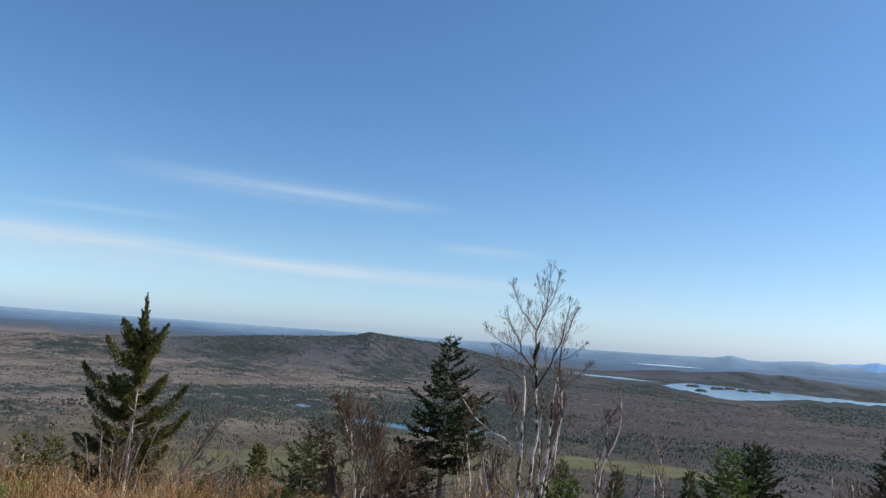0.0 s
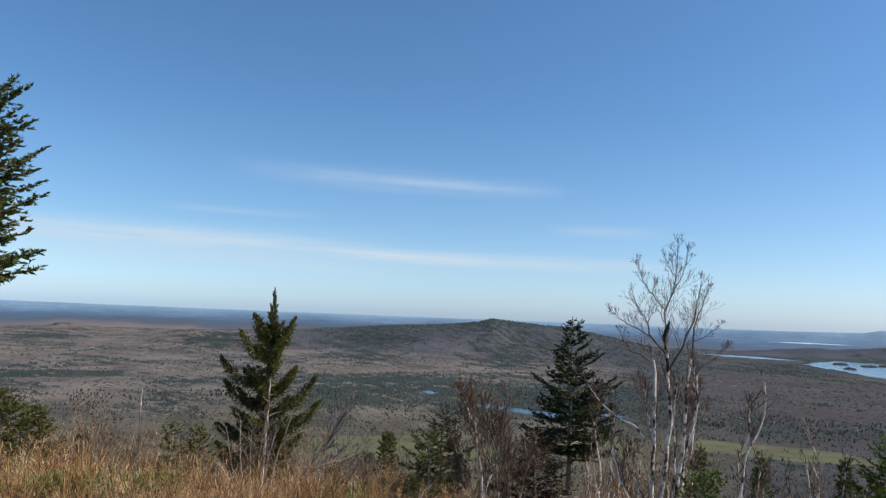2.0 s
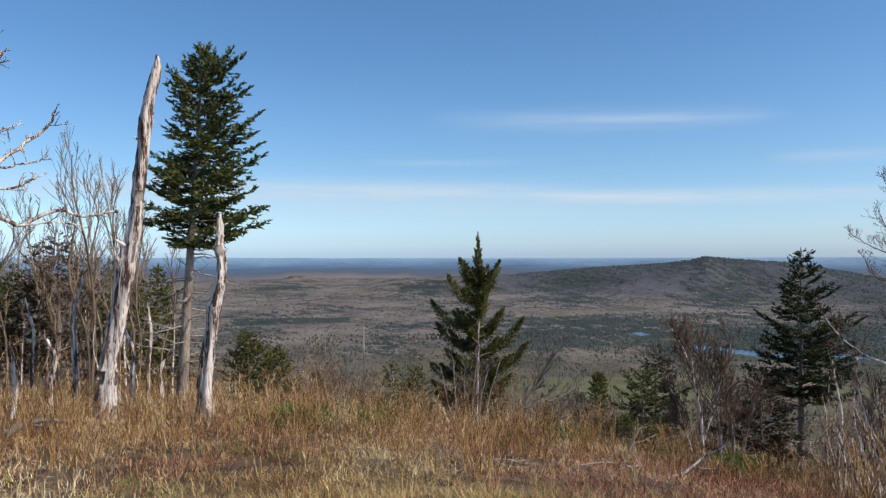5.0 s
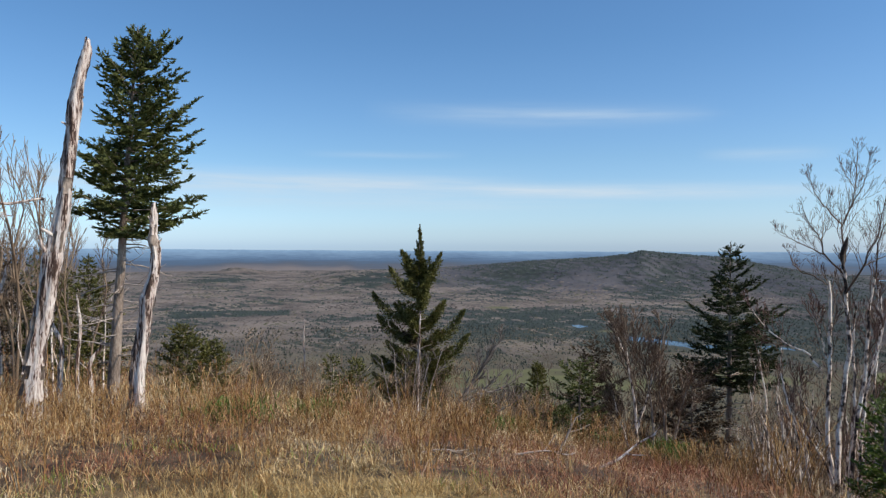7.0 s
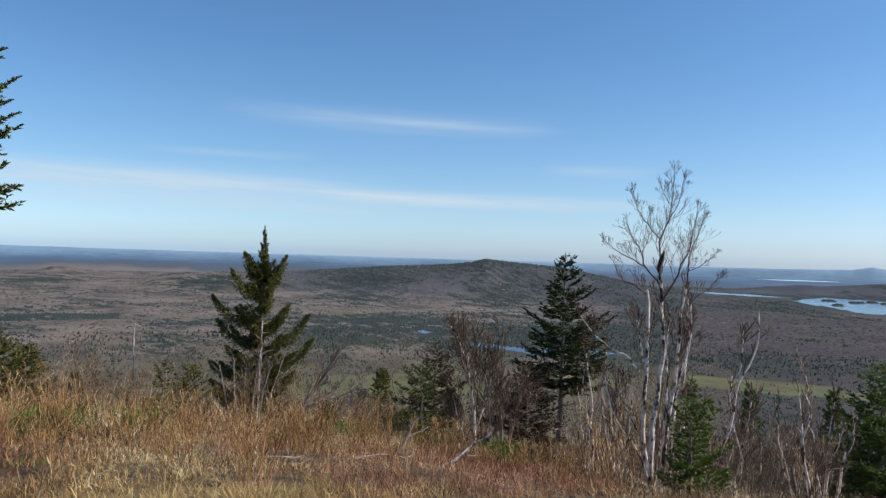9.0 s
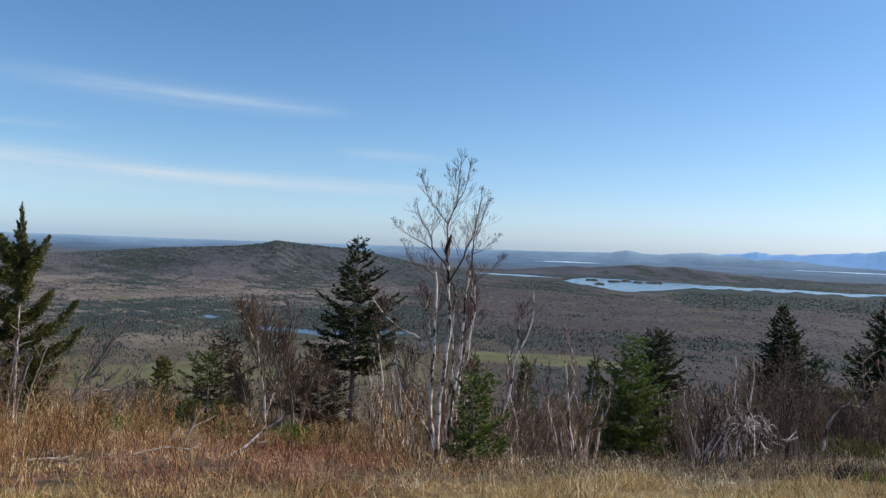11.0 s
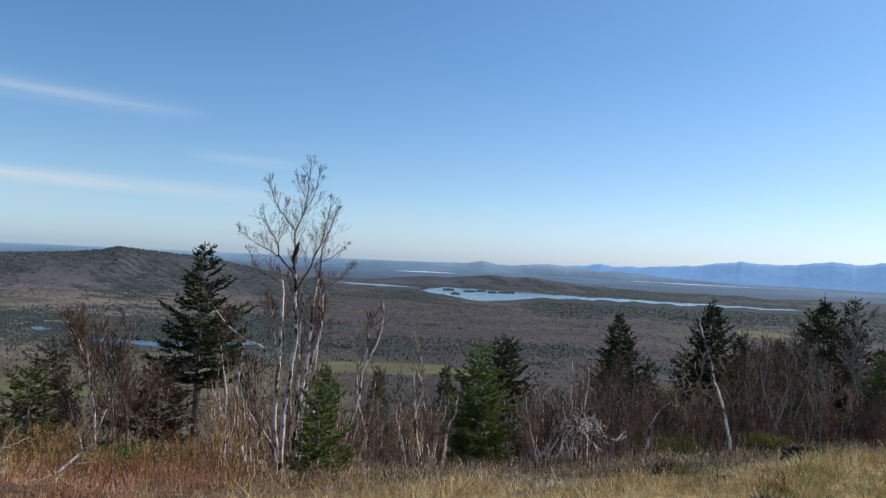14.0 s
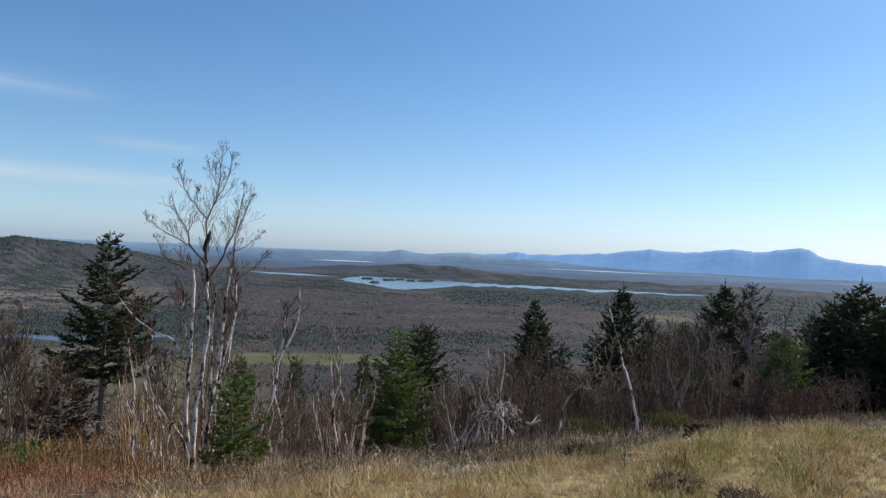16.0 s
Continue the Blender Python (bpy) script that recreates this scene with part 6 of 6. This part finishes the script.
def build_brush():
    g = np.random.RandomState(120)
    # knee-high shrub clumps beyond the grass: a few stems and many short twigs with curled dry leaves
    made = {0: ([], [], [0]), 1: ([], [], [0]), 2: ([], [], [0])}

    def add(kind, v, f):
        store = made[kind]
        store[0].append(v)
        store[1].append(f + store[2][0])
        store[2][0] += len(v)

    for n, r0, r1, h0, h1, w, stroke in ((8200, 4.0, 10, 0.28, 0.75, 0.0024, 0.0048), (6000, 9.5, 17, 0.4, 0.95, 0.0036, 0.0066), (6800, 16.5, 36, 0.5, 1.2, 0.007, 0.011)):
        cx, cy, az, r = polar(g, n, -66, 66, r0, r1)
        edge = np.interp(az, *VERGE)
        keep = (r > edge + g.uniform(-0.2, 1.3, n) * np.where(np.abs(az + 4) < 11, 0.5, 1.0)) & (g.uniform(0, 1, n) < np.where(az > 12, 0.65, 1.0) * np.clip(0.62 + 0.75 * waves(cx / 1.1, cy / 1.1, 41), 0.12, 1.0))
        cx, cy, az, r = cx[keep], cy[keep], az[keep], r[keep]
        patch = waves(cx / 2.6, cy / 2.6, 57, 4) + g.normal(0, 0.25, len(az))
        grey = (az + g.normal(0, 6, len(az)) > 10) | (patch > 0.62)
        tall = g.uniform(h0, h1, len(cx)) * np.clip(0.75 + 0.75 * waves(cx / 1.3, cy / 1.3, 42) + 0.3 * g.normal(0, 1, len(cx)), 0.18, 2.1) * np.clip((r - 4.2) / 7, 0.34, 1) * np.where(az > 26, 0.55, 1.0) * np.where((az < 6) & (r > 6.5) & (r < 15), 0.62, 1.0) * np.where(r < 12, np.interp(az, [-36, -14, 4], [1.0, 0.8, 0.62]), 1.0) * np.where(r > 16, 1.5, 1.0)
        # the brush stays low enough to leave the slope behind it in view
        dip_to = np.interp(az, [-60, -51, -35, -23, -9, 2, 20, 43, 56], [8.5, 9.5, 12.0, 13.8, 15.8, 16.4, 16.3, 13.6, 11.8]) - 3.2 * smooth_step(14, 21, r) - g.exponential(0.6, len(az))
        tall = np.minimum(tall, np.maximum(0.09, EYE - r * np.tan(np.radians(dip_to)) - land(cx, cy)))
        tall = np.where((np.abs(az + 6.3) < 2.6) & (r < 7.7), np.minimum(tall, 0.1), tall)
        sort = np.where(grey, 1, 0)
        sort = np.where(((np.abs(az + 5 + g.normal(0, 3, len(az))) < 10) & (r < 10) & (g.uniform(0, 1, len(az)) < 0.88)) | ((az < 5) & (patch < -0.6)), 2, sort)
        for kind in (0, 1, 2):
            q = np.flatnonzero(sort == kind)
            if not len(q):
                continue
            idx = np.repeat(q, g.randint(1, 5, len(q)))
            x, y = cx[idx] + g.normal(0, 0.08, len(idx)), cy[idx] + g.normal(0, 0.08, len(idx))
            pts = np.stack([x, y, land(x, y) - 0.03], -1)
            add(kind, *blades(pts, tall[idx] * g.uniform(0.5, 1.15, len(idx)), w * g.uniform(0.7, 1.5, len(idx)), np.clip(np.abs(g.normal(0, 0.62, len(idx))), 0, 1.4), g, 2, 0.5))
            idx = np.repeat(q, g.randint(24, 36, len(q)))
            m = len(idx)
            up = g.uniform(0.15, 1.0, m)
            x, y = cx[idx] + g.normal(0, 0.1, m) * (0.7 + up), cy[idx] + g.normal(0, 0.1, m) * (0.7 + up)
            pts = np.stack([x, y, land(x, y) + tall[idx] * up], -1)
            long = stroke * np.where(g.uniform(0, 1, m) < 0.25, g.uniform(10, 28, m), g.uniform(4, 13, m))
            add(kind, *blades(pts, long, stroke * g.uniform(0.2, 0.75, m), g.uniform(0.05, 1.9, m), g, 1, 0.2))
    for kind, name, mat, label in ((0, "brush", M_SHRUB, "knee-high reddish-brown leafless brush on the slope"), (1, "grey_brush", M_SHRUB_GREY, "knee-high grey-brown leafless brush on the slope"), (2, "red_brush", M_SHRUB_RED, "knee-high pinkish-red leafless brush on the slope")):
        tagged(new(name, mesh_from(name, np.concatenate(made[kind][0]), np.concatenate(made[kind][1]), mat)), label, "brush", kind="stuff")

    def turf(name, n, clump, a0, a1, r0, r1, h0, h1, w, mat, label, choose, lean=0.45, segs=2, least=0.0):
        cx, cy, az, r = polar(g, n, a0, a1, r0, r1)
        keep = choose(cx, cy, az, r)
        cx, cy, r = cx[keep], cy[keep], r[keep]
        idx = np.repeat(np.arange(len(cx)), clump)
        x, y = cx[idx] + g.normal(0, 0.05, len(idx)), cy[idx] + g.normal(0, 0.05, len(idx))
        tall = (g.uniform(h0, h1, len(cx)) * np.clip(0.9 + 0.6 * waves(cx / 0.9, cy / 0.9, 53), 0.4, 1.7))[idx] * g.uniform(0.5, 1.2, len(idx))
        wide = w * g.uniform(0.6, 1.4, len(idx)) * np.clip(r[idx] / 7, 0.7, 2.2)
        v, f = blades(np.stack([x, y, land(x, y) - 0.02], -1), tall, wide, np.clip(least + np.abs(g.normal(0, lean, len(idx))), 0, 1.5), g, segs, 0.6)
        tagged(new(name, mesh_from(name, v, f, mat)), label, "grass", kind="stuff")

    edge_of = lambda az: np.interp(az, *VERGE)
    turf("dry_grass", 34000, 9, -62, 66, 3.5, 11, 0.05, 0.16, 0.0034, M_STRAW, "bleached dry grass tufts along the clearing's edge", lambda x, y, az, r: r < edge_of(az) + 0.95 + 0.8 * waves(x / 2, y / 2, 44), 0.7, 1, 0.45)
    turf("matted_grass", 36000, 9, 12, 68, 4.2, 15, 0.04, 0.12, 0.0042, M_STRAW_PALE, "matted bleached grass of the clearing", lambda x, y, az, r: (r < edge_of(az) + 0.9 + 0.6 * waves(x / 2, y / 2, 47)) & (waves(x / 0.8, y / 0.8, 52) > -0.45), 0.8, 1, 0.3)
    turf("short_grass", 16000, 6, -180, 180, 0.3, 6, 0.04, 0.14, 0.004, M_STRAW, "short dry grass of the hilltop clearing", lambda x, y, az, r: (r < 5.2) | (np.abs(az) > 66), 1.0, 1)
    turf("straw_in_brush", 2600, 6, -66, 66, 6, 22, 0.08, 0.24, 0.003, M_STRAW, "dry grass stalks standing among the brush", lambda x, y, az, r: (r > edge_of(az)) & (waves(x / 3, y / 3, 45) > 0.1), 0.7)
    turf("green_grass", 6000, 8, -60, 70, 3, 14, 0.04, 0.13, 0.0045, M_GREEN, "patches of fresh green grass in the clearing", lambda x, y, az, r: (r < edge_of(az) + 2.5) & (waves(x / 1.6, y / 1.6, 46) + 0.6 * (az > 36) + 0.25 * (az < -15) > 0.75), 0.5)
    turf("green_turf", 16000, 8, 24, 70, 4, 15, 0.04, 0.11, 0.0055, M_GREEN, "fresh green grass showing through the bleached clearing", lambda x, y, az, r: (r < edge_of(az) + 0.5) & (waves(x / 1.5, y / 1.5, 48) + 0.7 * smooth_step(34, 46, az) > 0.7), 0.9, 1)
    turf("dark_tussocks", 9000, 8, 20, 70, 4.4, 15, 0.05, 0.14, 0.004, M_SHRUB, "dark brown tussocks of dead weeds in the clearing", lambda x, y, az, r: (r < edge_of(az) + 1) & (waves(x / 1.1, y / 1.1, 49) > 0.6), 0.7, 1)


build_brush()


def green_bush(az, r, wide, high, n, seed):
    """A low patch of evergreen leaves in the brush."""
    g = np.random.RandomState(seed)
    x, y, z = spot(az, r)
    ob = thing("low_bush", (x, y, z), "low evergreen bush growing in brown brush", "bush", "low green bushes", -az)
    up = g.uniform(0.15, 1, n)
    pts = np.stack([g.normal(0, wide * 0.45, n), g.normal(0, wide * 0.3, n), high * up], -1)
    v, f = blades(pts, g.uniform(0.05, 0.12, n), g.uniform(0.004, 0.011, n), g.uniform(0.2, 1.1, n), g, 1, 0.2)
    tagged(part("foliage", mesh_from("foliage", v, f, M_NEEDLE_OLIVE if az > 35 else M_NEEDLE_FIR), ob), kind="stuff")
    stems = [(wander(g, (0, 0, -0.05), (g.normal(0, 1), g.normal(0, 0.6), 0.5), wide * 0.7, 0.2, 0.1, 5), np.linspace(0.008, 0.003, 5)) for _ in range(8)]
    tagged(part("stemwork", mesh_from("stemwork", *tubes(stems, 4), M_TWIG), ob), kind="stuff")


for n, (az, r, wide, high) in enumerate(((-36.3, 9.3, 0.55, 0.32), (-30.5, 12.0, 0.5, 0.35), (-15.0, 15.0, 0.5, 0.4), (38.5, 10.6, 0.5, 0.3), (44.5, 9.6, 0.35, 0.22), (-3.0, 13.5, 0.5, 0.4))):
    green_bush(az, r, wide, high, 650, 160 + n)


def fallen_branch(az, r, flat, radius, label, seed, turn=0.0, levels=1, lift=-0.16, mat=None):
    """A pale dead branch lying in the brush."""
    g = np.random.RandomState(seed)
    x, y, z = spot(az, r)
    ob = thing("fallen_branch", (x, y, z + lift), label, "branch", "dead branches in the brush", -az + turn)
    pts = smooth_line(line3(flat, 0, g), 14)
    rad = radius * 0.75 * np.linspace(1, 0.3, 14)
    out = []
    branch_out(g, pts, rad, out, levels, 3, 0.35, 0.005, 0.7, 0.05, 0.3)
    part("limb", mesh_from("limb", *tubes([(pts, rad)], 7), mat or M_TWIG_PALE, True), ob)
    tagged(part("twigwork", mesh_from("twigwork", *tubes([(p, q) for _, p, q in out], 4), mat or M_TWIG_PALE), ob), kind="stuff")


fallen_branch(-6.1, 7.5, [(-0.25, 0.0), (-0.09, 0.08), (0.1, 0.23), (0.28, 0.36)], 0.024, "crooked pale dead branch lying on the brush", 131, lift=0.03, mat=M_DEAD)
fallen_branch(-10.6, 8.6, [(-0.1, 0.2), (0.02, 0.45), (0.1, 0.62)], 0.026, "short pale broken branch standing in the brush", 132)
fallen_branch(-20.5, 6.9, [(-0.2, 0.2), (0.0, 0.24), (0.2, 0.2)], 0.012, "thin pale stick lying on the brush", 133)
fallen_branch(-13.0, 7.0, [(-0.2, 0.22), (0.1, 0.25), (0.3, 0.2)], 0.014, "thin grey stick lying in the brush", 134)
fallen_branch(36.6, 9.9, [(-0.06, 0.2), (-0.02, 0.5), (0.1, 0.72), (0.24, 0.82)], 0.024, "curved pale dead branch rising from the brush", 135, lift=0.0, mat=M_DEAD)
fallen_branch(-53.5, 9.6, [(-0.4, 0.3), (-0.1, 0.42), (0.25, 0.38)], 0.07, "weathered log lying in the brush", 136, mat=M_TWIG_GREY)
for k in range(11):
    fallen_branch(30.0 + 0.36 * k, 10.2 + 0.3 * (k % 4), [(-0.3, 0.15 + 0.03 * k), (-0.05, 0.55 - 0.02 * k), (0.2, 0.6 + 0.06 * (k % 2)), (0.42, 0.35 + 0.05 * (k % 3))], 0.013, "bleached grey branch in a brush heap", 140 + k, 23 * k, 2, lift=0.05, mat=M_DEAD)


def earth_clod(az, r, wide, deep, high, seed):
    """A torn-up lump of dark soil with dead roots sticking out of it."""
    g = np.random.RandomState(seed)
    x, y, z = spot(az, r)
    ob = thing("earth_clod", (x, y, z), "dark clod of bare soil torn up in bleached grass", "soil", "soil clods in the clearing", -az)
    bm = bmesh.new()
    bmesh.ops.create_icosphere(bm, subdivisions=4, radius=1.0)
    for v in bm.verts:
        bump = 1 + 0.28 * float(waves(np.array([v.co.x * 1.4 + seed]), np.array([v.co.y * 1.4 + v.co.z]), seed)[0]) + g.uniform(-0.05, 0.05)
        v.co = Vector((v.co.x * wide * bump, v.co.y * deep * bump, v.co.z * high * bump))
    me = bpy.data.meshes.new("soil")
    bm.to_mesh(me)
    bm.free()
    me.materials.append(M_SOIL)
    part("soil", me, ob)
    n = 420
    a, q = g.uniform(0, 6.283, n), np.sqrt(g.uniform(0.1, 1.1, n))
    pts = np.stack([wide * q * np.cos(a), deep * q * np.sin(a), high * np.sqrt(np.clip(1 - q * q, 0, 1)) * 0.8], -1)
    v, f = blades(pts, g.uniform(0.04, 0.12, n), g.uniform(0.0025, 0.005, n), g.uniform(0.3, 1.4, n), g, 2, 0.6)
    tagged(part("root_mat", mesh_from("root_mat", v, f, M_SHRUB_GREY), ob, "dead roots and straw"), kind="stuff")


for clod in ((44.9, 5.75, 0.16, 0.14, 0.07, 161), (49.5, 5.5, 0.15, 0.15, 0.05, 162), (47.2, 8.2, 0.24, 0.16, 0.13, 163), (38.0, 7.2, 0.16, 0.12, 0.09, 164)):
    earth_clod(*clod)
